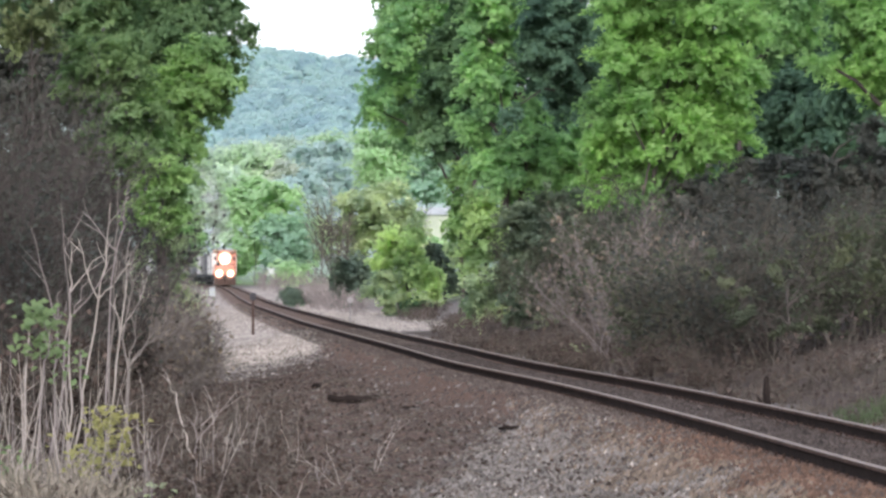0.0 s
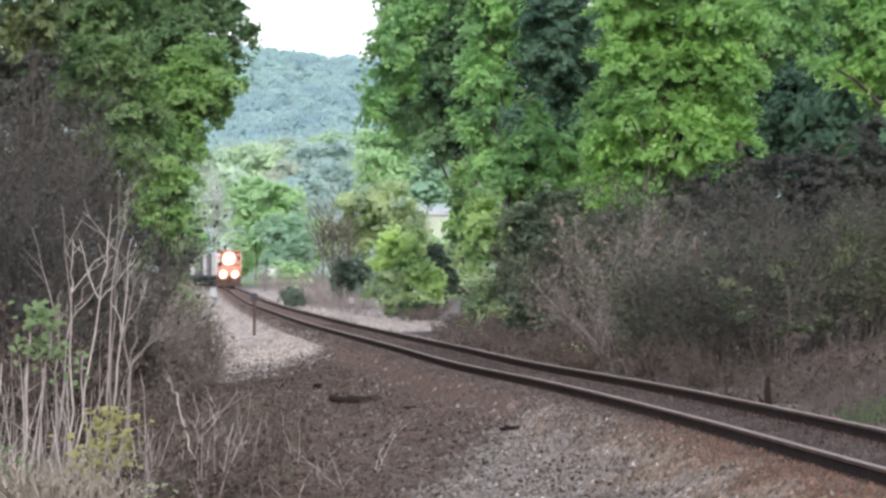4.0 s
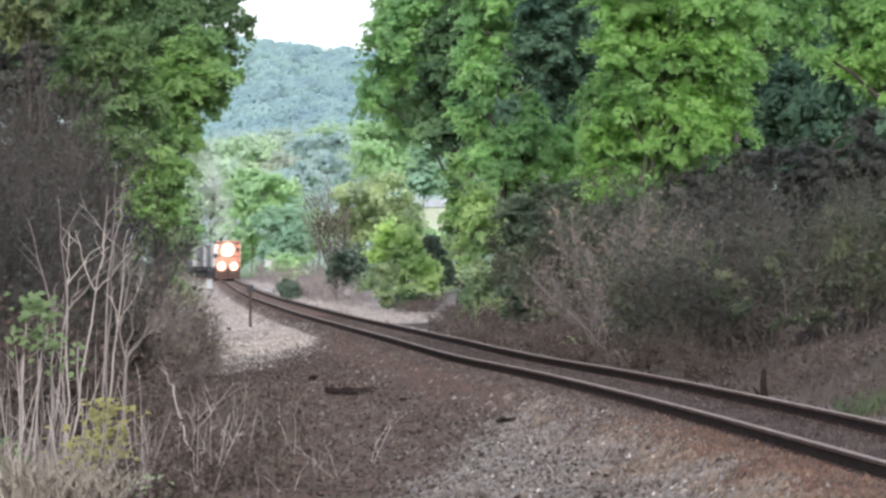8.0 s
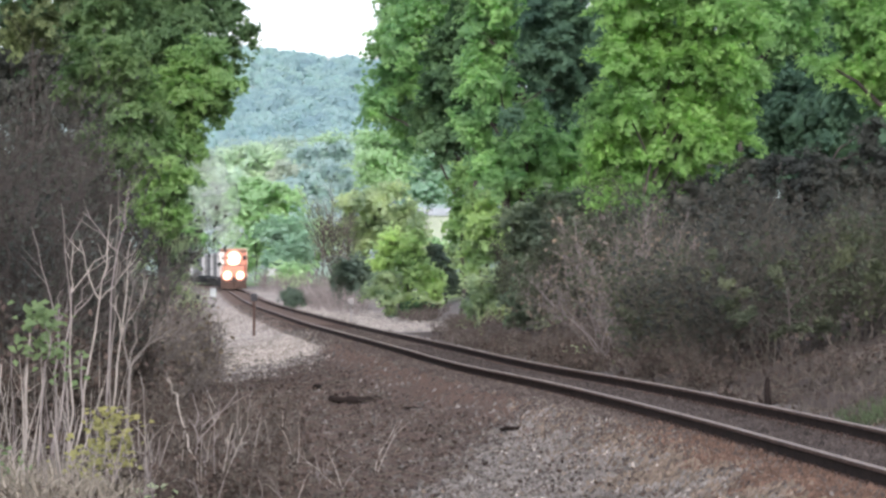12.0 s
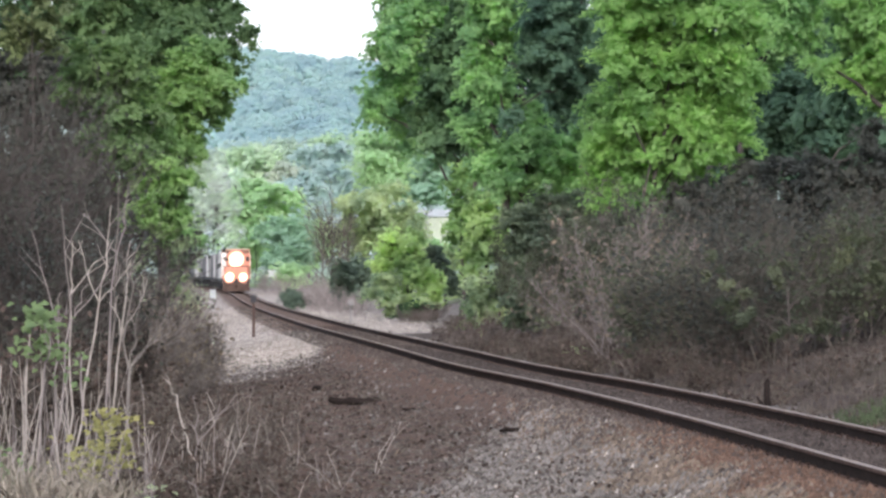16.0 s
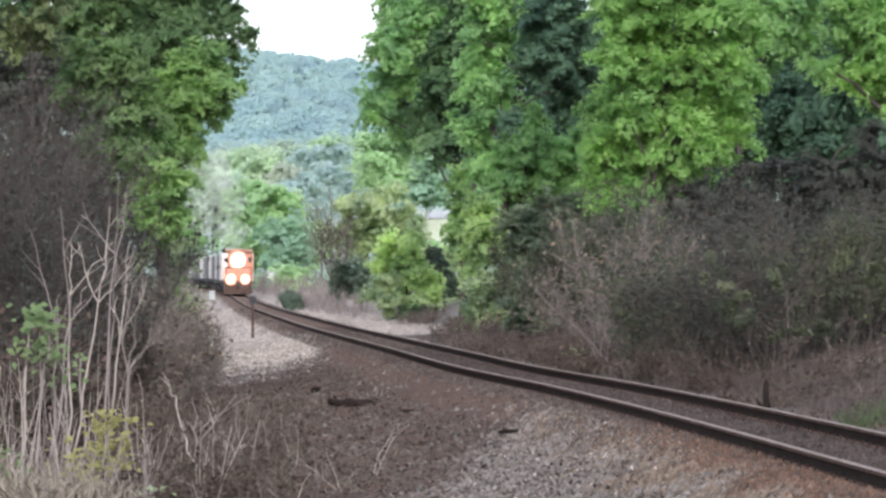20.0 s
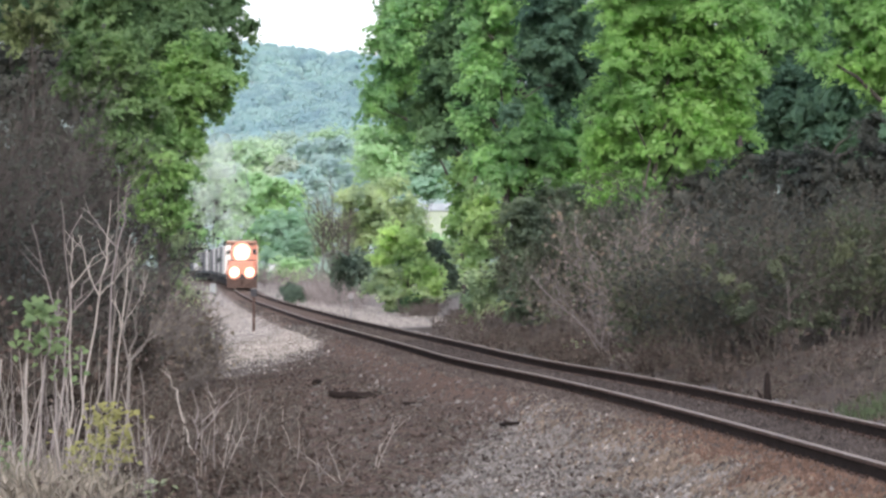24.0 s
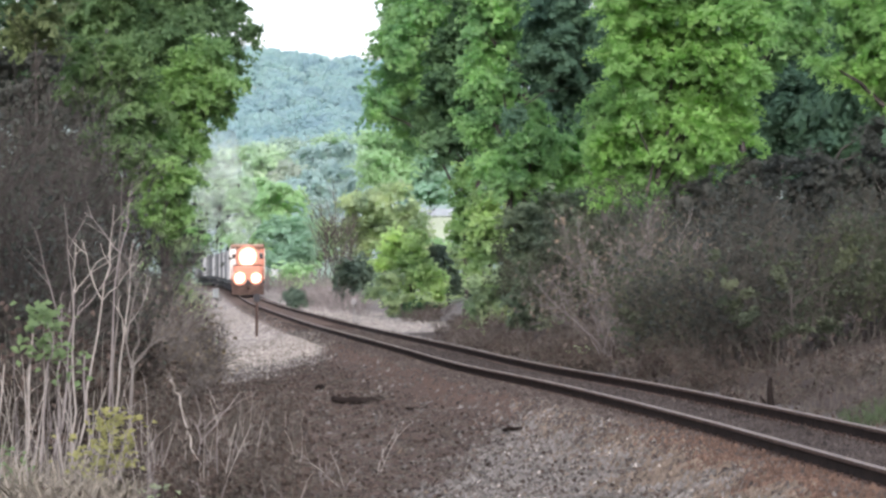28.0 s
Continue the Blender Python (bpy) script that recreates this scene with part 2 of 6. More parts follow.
def glare_material():
    """Glare round a lamp, painted as an uneven glow that fades into orange."""
    m, n, l, p = material("painted_glare")
    tc = n.new("ShaderNodeTexCoord")
    vm = n.new("ShaderNodeVectorMath")
    vm.operation = "SUBTRACT"
    l.new(tc.outputs["Generated"], vm.inputs[0])
    vm.inputs[1].default_value = (0.5, 0.5, 0.5)
    mu = n.new("ShaderNodeVectorMath")
    mu.operation = "MULTIPLY"
    l.new(vm.outputs[0], mu.inputs[0])
    mu.inputs[1].default_value = (2.0, 0.0, 2.0)
    ln = n.new("ShaderNodeVectorMath")
    ln.operation = "LENGTH"
    l.new(mu.outputs[0], ln.inputs[0])
    nz = noise_tex(n, l, 1.9, 2.0, 0.5, "Generated")
    ad = n.new("ShaderNodeMath")
    ad.operation = "MULTIPLY_ADD"
    l.new(nz, ad.inputs[0])
    ad.inputs[1].default_value = 0.5
    l.new(ln.outputs["Value"], ad.inputs[2])
    r = ramp(n, [(0.5, (1.0, 0.88, 0.64)), (0.84, (0.55, 0.41, 0.24)), (0.98, (0.24, 0.14, 0.062)), (1.1, (0.1, 0.044, 0.018)), (1.22, (0.03, 0.01, 0.004)), (1.3, (0.0, 0.0, 0.0))])
    sc = n.new("ShaderNodeMath")
    sc.operation = "MULTIPLY"
    l.new(ad.outputs[0], sc.inputs[0])
    sc.inputs[1].default_value = 1 / 1.4
    for el in r.color_ramp.elements:
        el.position = el.position / 1.4
    l.new(sc.outputs[0], r.inputs[0])
    p.inputs["Base Color"].default_value = (0.44, 0.165, 0.1, 1)
    l.new(r.outputs[0], p.inputs["Emission Color"])
    p.inputs["Emission Strength"].default_value = 3.0
    return m


GLARE = glare_material()


def ground_material():
    """Soil, crushed stone, rust-stained stone, grass and haze-paled far ground, laid out by the sheet's own masks."""
    m, n, l, p = material("ground")
    fine = noise_tex(n, l, 22.0, 8.0, 0.7)
    coarse = noise_tex(n, l, 0.9, 5.0, 0.6)
    vor = n.new("ShaderNodeTexVoronoi")
    vor.inputs["Scale"].default_value = 17.0
    tc = n.new("ShaderNodeTexCoord")
    l.new(tc.outputs["Object"], vor.inputs["Vector"])
    soil = ramp(n, [(0.25, (0.036, 0.0285, 0.0235)), (0.75, (0.094, 0.0775, 0.065))])
    l.new(fine, soil.inputs[0])
    grav = ramp(n, [(0.0, (0.085, 0.078, 0.072)), (0.5, (0.13, 0.12, 0.111)), (1.0, (0.18, 0.167, 0.155))])
    l.new(vor.outputs["Color"], grav.inputs[0])
    rust = ramp(n, [(0.0, (0.056, 0.037, 0.027)), (1.0, (0.138, 0.093, 0.068))])
    l.new(vor.outputs["Color"], rust.inputs[0])
    grass = ramp(n, [(0.3, (0.06, 0.10, 0.035)), (0.7, (0.14, 0.19, 0.07))])
    l.new(fine, grass.inputs[0])
    fresh = ramp(n, [(0.33, (0.09, 0.076, 0.063)), (0.43, (0.20, 0.175, 0.148)), (0.55, (0.33, 0.295, 0.252)), (0.7, (0.45, 0.405, 0.35))])
    patch = noise_tex(n, l, 0.7, 8.0, 0.7)
    l.new(patch, fresh.inputs[0])
    # aerial haze painted into the colour of the distant ground
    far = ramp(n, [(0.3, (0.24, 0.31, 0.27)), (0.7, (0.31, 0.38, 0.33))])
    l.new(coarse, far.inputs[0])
    col = soil.outputs[0]
    for key, src in (("gravel", grav), ("rust", rust), ("grass", grass), ("fresh", fresh), ("far", far)):
        at = n.new("ShaderNodeAttribute")
        at.attribute_name = key
        md = n.new("ShaderNodeMath")
        md.operation = "MULTIPLY_ADD"
        l.new(coarse, md.inputs[0])
        md.inputs[1].default_value = 1.2
        md.inputs[2].default_value = -0.6
        ad = n.new("ShaderNodeMath")
        ad.operation, ad.use_clamp = "ADD", True
        l.new(at.outputs["Fac"], ad.inputs[0])
        l.new(md.outputs[0], ad.inputs[1])
        mu = n.new("ShaderNodeMath")
        mu.operation, mu.use_clamp = "MULTIPLY", True
        l.new(ad.outputs[0], mu.inputs[0])
        sc = n.new("ShaderNodeMath")
        sc.operation, sc.use_clamp = "MULTIPLY", True
        l.new(at.outputs["Fac"], sc.inputs[0])
        sc.inputs[1].default_value = 3.0
        l.new(sc.outputs[0], mu.inputs[1])
        col = mix(n, l, col, src.outputs[0], mu.outputs[0])
    l.new(col, p.inputs["Base Color"])
    p.inputs["Roughness"].default_value = 0.95
    p.inputs["Specular IOR Level"].default_value = 0.05
    hgt = n.new("ShaderNodeMath")
    hgt.operation = "SUBTRACT"
    l.new(fine, hgt.inputs[0])
    l.new(vor.outputs["Distance"], hgt.inputs[1])
    bump(n, l, hgt.outputs[0], 0.55, 0.04, p)
    return m


GROUND = ground_material()


# ---- mesh helpers
def mesh_from(name, verts, faces, mats=(), face_mat=None, smooth=False, tint=None):
    """verts (N, 3); faces (M, k) with one k for all."""
    verts, faces = np.asarray(verts, np.float32), np.asarray(faces, np.int32)
    me = bpy.data.meshes.new(name)
    k = faces.shape[1]
    me.vertices.add(len(verts))
    me.vertices.foreach_set("co", verts.ravel())
    me.loops.add(faces.size)
    me.loops.foreach_set("vertex_index", faces.ravel())
    me.polygons.add(len(faces))
    me.polygons.foreach_set("loop_start", np.arange(0, faces.size, k, dtype=np.int32))
    if face_mat is not None:
        me.polygons.foreach_set("material_index", np.asarray(face_mat, np.int32))
    me.polygons.foreach_set("use_smooth", np.full(len(faces), smooth))
    for m in mats:
        me.materials.append(m)
    me.update(calc_edges=True)
    if tint is not None:
        me.attributes.new("tint", "FLOAT", "POINT").data.foreach_set("value", np.asarray(tint, np.float32))
    return me


def child(ob, parent, label=""):
    ob.parent = parent
    if label:
        ob["label"] = label
    return ob


def part(name, bm, material_, parent, label="", smooth=False):
    me = bpy.data.meshes.new(name)
    bm.to_mesh(me)
    bm.free()
    for f in me.polygons:
        f.use_smooth = smooth
    me.materials.append(material_)
    return child(new(name, me), parent, label)


def thing(name, x, y, z, label, category, group="", kind="", rz=0.0):
    ob = new(name)
    ob.matrix_world = pose(x, y, z, 0, 0, rz)
    return tagged(ob, label, category, group, kind)


def box(bm, x0, x1, y0, y1, z0, z1, bevel=0.0):
    r = bmesh.ops.create_cube(bm, size=1.0, matrix=Matrix.LocRotScale(((x0 + x1) / 2, (y0 + y1) / 2, (z0 + z1) / 2), None, (x1 - x0, y1 - y0, z1 - z0)))
    if bevel:
        edges = list({e for v in r["verts"] for e in v.link_edges})
        bmesh.ops.bevel(bm, geom=edges, offset=bevel, segments=2, affect="EDGES", profile=0.6)
    return bm


def cyl(bm, p, q, r0, r1=None, sides=12):
    p, q = Vector(p), Vector(q)
    m = Matrix.Translation((p + q) / 2) @ (q - p).to_track_quat("Z", "Y").to_matrix().to_4x4()
    bmesh.ops.create_cone(bm, cap_ends=True, segments=sides, radius1=r0, radius2=r0 if r1 is None else r1, depth=(q - p).length, matrix=m)
    return bm


def tubes(pts, radii, sides=3):
    """Many tapered tubes at once: pts (N, K, 3), radii (N, K)."""
    n, k, _ = pts.shape
    d = np.gradient(pts, axis=1)
    d /= np.linalg.norm(d, axis=2, keepdims=True) + 1e-9
    ref = np.where(np.abs(d[..., 2:3]) < 0.9, np.array([0, 0, 1.0]), np.array([1.0, 0, 0]))
    a = np.cross(d, ref)
    a /= np.linalg.norm(a, axis=2, keepdims=True) + 1e-9
    b = np.cross(d, a)
    ang = np.arange(sides) * 2 * np.pi / sides
    ring = pts[:, :, None] + radii[:, :, None, None] * (np.cos(ang)[None, None, :, None] * a[:, :, None] + np.sin(ang)[None, None, :, None] * b[:, :, None])
    idx = np.arange(n * k * sides).reshape(n, k, sides)
    nx = np.roll(idx, -1, axis=2)
    f = np.stack([idx[:, :-1], nx[:, :-1], nx[:, 1:], idx[:, 1:]], axis=-1).reshape(-1, 4)
    return ring.reshape(-1, 3), f


def ribbons(pts, radii):
    """Fine twigs as narrow strips."""
    n, k, _ = pts.shape
    d = np.gradient(pts, axis=1)
    a = np.cross(d, np.array([0.35, 0.9, 0.2]))
    a /= np.linalg.norm(a, axis=2, keepdims=True) + 1e-9
    v = np.stack([pts - a * radii[..., None], pts + a * radii[..., None]], axis=2)
    i = np.arange(n * k * 2).reshape(n, k, 2)
    return v.reshape(-1, 3), np.stack([i[:, :-1, 0], i[:, :-1, 1], i[:, 1:, 1], i[:, 1:, 0]], -1).reshape(-1, 4)


def unit(v):
    return v / (np.linalg.norm(v, axis=-1, keepdims=True) + 1e-9)


def stems(rng, starts, dirs, lengths, r0, k=6, bend=0.35, droop=0.0, tip=0.25):
    """Crooked stems: a random walk of the direction along each."""
    n = len(starts)
    p = np.zeros((n, k, 3))
    p[:, 0] = starts
    d = unit(np.array(dirs, float))
    for i in range(1, k):
        d = unit(d + rng.normal(0, bend, (n, 3)) * np.array([1, 1, 0.6]) - np.array([0, 0, droop]))
        p[:, i] = p[:, i - 1] + d * (np.asarray(lengths) / (k - 1))[:, None]
    taper = np.linspace(1, tip, k)[None]
    return p, np.asarray(r0).reshape(-1, 1) * taper


def branch_off(rng, p, count, lo, hi, spread, length, radius, k=5, bend=0.3, up=0.2):
    """Side shoots from the stems p."""
    n, kk, _ = p.shape
    i = rng.integers(0, n, count)
    t = rng.uniform(lo, hi, count) * (kk - 1)
    j = np.minimum(t.astype(int), kk - 2)
    fr = (t - j)[:, None]
    s = p[i, j] * (1 - fr) + p[i, j + 1] * fr
    d = unit(unit(p[i, j + 1] - p[i, j]) + rng.normal(0, spread, (count, 3)) + np.array([0, 0, up]))
    return stems(rng, s, d, length * rng.uniform(0.5, 1.3, count), radius * rng.uniform(0.6, 1.2, count), k, bend)


def leaf_faces(rng, pos, nrm, size, long=1.5):
    """Folded pointed leaves, two triangles each."""
    n = len(pos)
    nrm = unit(nrm)
    a = unit(np.cross(nrm, rng.normal(0, 1, (n, 3))))
    b = np.cross(nrm, a)
    s = np.asarray(size).reshape(-1, 1) * np.ones((n, 1))
    v = np.empty((n, 4, 3))
    v[:, 0] = pos - a * s * 0.5 * long
    v[:, 1] = pos + b * s * 0.5 + nrm * s * 0.16
    v[:, 2] = pos + a * s * 0.5 * long - nrm * s * 0.12
    v[:, 3] = pos - b * s * 0.5 + nrm * s * 0.16
    q = np.arange(n)[:, None] * 4
    f = np.concatenate([q + np.array([[0, 1, 2]]), q + np.array([[0, 2, 3]])], axis=1).reshape(-1, 3)
    return v.reshape(-1, 3), f


def crown_leaves(rng, lobes, leaf, density=1.0, long=1.45):
    """Leaves in drooping sprays over the lobes (x, y, z, rx, ry, rz) of a crown, with larger shaded leaves inside. Returns vertices, faces and tints."""
    lobes = np.array(lobes, float)
    spray_r = leaf * 2.7
    want = 5.0 * density * lobes[:, 3] * lobes[:, 5] / spray_r ** 2
    i = np.repeat(np.arange(len(lobes)), np.maximum(4, want.astype(int)))
    d = unit(rng.normal(0, 1, (len(i), 3)))
    out = rng.uniform(0, 1, len(i)) < 0.2
    fac = np.where(out, rng.uniform(1.0, 1.22, len(i)), rng.uniform(0.74, 1.02, len(i)))
    c = lobes[i, :3] + d * lobes[i, 3:] * fac[:, None]
    keep = np.ones(len(i), bool)
    for lb in lobes:
        keep &= (((c - lb[:3]) / lb[3:]) ** 2).sum(1) > 0.42
    c, d, out, own_lobe = c[keep], d[keep], out[keep], i[keep]
    n = len(c)
    cr = spray_r * rng.uniform(0.55, 1.45, n) * np.where(out, 0.7, 1.0)
    cnt = np.maximum(4, 48 * (cr / spray_r) ** 2).astype(int)
    own = np.repeat(np.arange(n), cnt)
    m = len(own)
    o = unit(d * np.array([1, 1, 0.35]) + rng.normal(0, 0.4, (n, 3)) * np.array([1, 1, 0.4]) - np.array([0, 0, 0.15]))
    side = unit(np.cross(o, np.array([0, 0, 1.0]) + rng.normal(0, 0.15, (n, 3))))
    top = np.cross(side, o)
    a, q = rng.uniform(0, 2 * np.pi, m), np.sqrt(rng.uniform(0, 1, m))
    along, across = np.cos(a) * q * 1.3, np.sin(a) * q * 0.85
    pos = c[own] + cr[own][:, None] * (o[own] * along[:, None] + side[own] * across[:, None] + top[own] * rng.normal(0, 0.24, m)[:, None])
    pos[:, 2] -= cr[own] * 0.28 * np.maximum(along, 0) ** 2
    sunward = np.array([0, -0.5, 0.6])
    calm = min(1.0, max(0.0, (leaf - 0.3) / 0.2))
    nrm = top[own] * (0.5 - 0.3 * calm) + d[own] * (0.45 - 0.1 * calm) + sunward * (0.25 + 0.45 * calm) + rng.normal(0, 0.28 - 0.12 * calm, (m, 3))
    v, f = leaf_faces(rng, pos, nrm, leaf * rng.uniform(0.7, 1.3, m), long)
    lobe_tint = rng.normal(0, 0.1, len(lobes))
    tint = np.clip(rng.normal(0, 0.2, n) + lobe_tint[own_lobe], -0.45, 0.45)
    # larger leaves deeper in the crown
    k = rng.integers(0, n, n * 5)
    p2 = lobes[own_lobe[k], :3] + unit(d[k] + rng.normal(0, 0.25, (len(k), 3))) * lobes[own_lobe[k], 3:] * rng.uniform(0.55, 0.85, len(k))[:, None]
    v2, f2 = leaf_faces(rng, p2, d[k] * (1 - 0.5 * calm) + sunward * 1.2 * calm + rng.normal(0, 0.3, (len(k), 3)), leaf * rng.uniform(1.8, 2.6, len(k)), 1.2)
    return np.concatenate([v, v2]), np.concatenate([f, f2 + len(v)]), np.repeat(np.concatenate([tint[own], tint[k]]), 4)


def tree(name, x, y, z, lobes, mat, label, leaf, density, trunk_h, trunk_r, seed, category="tree", limbs=6, group="", bark=BARK):
    """A tapered trunk with limbs that reach into the lobes, and a crown of leaf sprays. Lobes are relative to the foot."""
    rng = np.random.default_rng(seed)
    t = thing(name, x, y, z, label, category, group)
    lo = np.array(lobes, float)
    top = np.array([lo[:, 0].mean() * 0.4, lo[:, 1].mean() * 0.4, trunk_h])
    k = 7
    s = np.linspace(0, 1, k)[:, None]
    p = np.array([[0, 0, -0.3]]) * (1 - s) + top * s
    p[1:-1] += rng.normal(0, 0.03 * max(trunk_h, 0.3) ** 0.5, (k - 2, 3)) * np.array([1, 1, 0.2])
    v, f = tubes(p[None], (trunk_r * np.linspace(1.25, 0.45, k))[None], 8)
    child(new("trunk", mesh_from("trunk", v, f, [bark], smooth=True)), t)
    for q in range(limbs):
        lb = lo[q % len(lo)]
        base = p[int(rng.integers(2, k))]
        end = lb[:3] + unit(rng.normal(0, 1, 3)) * lb[3:] * 0.55
        s2 = np.linspace(0, 1, 6)[:, None]
        lp = base * (1 - s2) + end * s2 + np.array([0, 0, 1.0]) * (np.sin(s2 * np.pi) * 0.1 * np.linalg.norm(end - base))
        lp[1:-1] += rng.normal(0, 0.06, (4, 3)) * np.linalg.norm(end - base) * 0.5
        v, f = tubes(lp[None], (trunk_r * np.linspace(0.5, 0.08, 6))[None], 6)
        child(new("limb", mesh_from("limb", v, f, [bark], smooth=True)), t)
    v, f, tint = crown_leaves(rng, lobes, leaf, density)
    child(new("crown", mesh_from("crown", v, f, [mat], tint=tint)), t)
    return t


def round_crown(rng, h0, h1, r, n, stretch=1.0):
    """Lobes that fill an uneven round crown from h0 to h1."""
    out = []
    for i in range(n):
        a = i * 2.4 + rng.uniform(-0.4, 0.4)
        s = (i + 0.5) / n
        z = h0 + (h1 - h0) * s
        prof = math.sin(math.pi * min(1, 0.18 + 0.8 * s)) ** 0.6
        d = r * 0.55 * prof * rng.uniform(0.7, 1.2)
        rr = r * 0.55 * rng.uniform(0.8, 1.2) * (0.6 + 0.4 * prof)
        out.append((math.cos(a) * d, math.sin(a) * d, z, rr, rr, rr * stretch * rng.uniform(0.8, 1.1)))
    return out


# ---- the line of the railway
TRACK = [(-60, 10.4), (0, 6.75), (20, 5.55), (36.5, 4.52), (50, 3.66), (65, 2.5), (80, 1.05), (98.5, -0.3), (123, -2.12), (150, -4.1), (186, -6.44), (230, -9.18), (290, -12.76), (350, -16.26), (410, -19.77), (470, -23.41), (541, -28.0), (620, -34.2), (700, -42.5), (800, -55.5), (1000, -90), (1400, -180), (4900, -1000)]
TY = np.array([a for a, _ in TRACK], float)
TX = np.array([b for _, b in TRACK], float)
TM = np.gradient(TX, TY)


def track_x(y):
    """The centre line, a smooth curve through the points of TRACK."""
    y = np.clip(np.asarray(y, float), TY[0], TY[-1])
    i = np.clip(np.searchsorted(TY, y) - 1, 0, len(TY) - 2)
    h = TY[i + 1] - TY[i]
    s = (y - TY[i]) / h
    return (2 * s ** 3 - 3 * s ** 2 + 1) * TX[i] + (s ** 3 - 2 * s ** 2 + s) * h * TM[i] + (3 * s ** 2 - 2 * s ** 3) * TX[i + 1] + (s ** 3 - s ** 2) * h * TM[i + 1]


def step(a, b, v):
    s = np.clip((v - a) / (b - a), 0, 1)
    return s * s * (3 - 2 * s)


def track_z(y):
    return 0.55 * step(300, 640, y) - 0.12 * step(150, 300, y) + 0.9 * step(640, 1200, y)


def ripple(x, y, s):
    """Soft unevenness out of crossed waves."""
    return (np.sin(x * 1.7 / s + 0.6 * np.sin(y * 1.1 / s)) + np.sin(y * 1.3 / s + 1.9 + 0.8 * np.sin(x * 0.9 / s)) + np.sin((x + y) * 2.3 / s + 4.0) * 0.6) / 2.6


def ground_z(u, y):
    """Height of the ground at u metres to the right of the track's centre line, y metres out."""
    u, y = np.asarray(u, float), np.asarray(y, float)
    left_far = np.interp(-u, [0, 1.5, 2.2, 3.0, 4.5, 7, 12, 20, 60, 400], [-0.178, -0.186, -0.45, -0.62, -0.80, -1.05, -0.9, 0.0, 2.0, 4.0])
    left_near = np.interp(-u, [0, 1.5, 2.2, 4, 7, 60, 400], [-0.178, -0.186, -0.3, -0.15, 0.0, 0.2, 2.0])
    n = step(14, 32, y)
    left = left_near * (1 - n) + left_far * n
    bank = np.interp(u, [0, 1.5, 2.2, 3.0, 5, 8, 14, 30, 400], [-0.178, -0.186, -0.42, -0.35, 0.25, 1.3, 2.6, 4.0, 8.0])
    flat = np.interp(u, [0, 1.5, 2.2, 3.0, 7, 11, 16, 40, 400], [-0.178, -0.186, -0.42, -0.45, -0.4, 0.6, 1.5, 2.5, 5.0])
    low = np.interp(u, [0, 1.5, 2.2, 3, 9, 60, 400], [-0.178, -0.186, -0.35, -0.3, -0.25, 0.0, 1.0])
    b = step(125, 165, y)
    c = step(400, 470, y)
    right = bank * (1 - b) + flat * b * (1 - c) + low * b * c
    z = np.where(u < 0, left, right) + track_z(y)
    x = u + track_x(y)
    rough_ = np.clip((np.abs(u) - 1.4) / 2.0, 0, 1) * (1 - 0.75 * step(-5.6, -4.4, u) * step(0, -1, u) * step(80, 62, y))
    z = z + rough_ * (0.05 * ripple(x, y, 0.9) * np.clip(1.6 - y / 110, 0.0, 1) + 0.03 * ripple(x + 7, y * 1.3, 0.31) * np.clip(1.6 - y / 90, 0.0, 1) + 0.03 * ripple(x, y * 0.4, 3.1))
    z = z + 36.0 * step(700, 1500, y) * (1 + 0.2 * ripple(x, y, 160.0)) * step(-20, 30, np.abs(u + 0.0))
    hill = 101.0 * np.exp(-((y - 2650) / 520.0) ** 2) * (1 - 0.16 * step(-190, 60, x + 0.0)) * (1 + 0.05 * ripple(x, y, 90.0))
    return z + np.where(y > 1200, hill, 0.0)


def at_ground(x, y):
    return float(ground_z(x - track_x(y), y))


def soil_mask(u, y):
    """Where brown soil has washed over the stone on the left shoulder."""
    x = u + track_x(y)
    wob = 0.7 * ripple(x, y, 3.0) + 0.4 * ripple(x, y, 1.1)
    edge = np.interp(y, [30, 37, 47, 53.5, 57, 63, 70, 300], [-5.5, -5.0, -4.1, -2.8, -2.0, -1.2, -0.9, -0.9])
    return step(0.9, -0.9, u - edge + 0.6 * wob) * (1 - step(-7, 7, y + 7 * wob - np.interp(u, [-8, -4, -2.2, -1.2, 0], [98, 103, 108, 124, 132])))


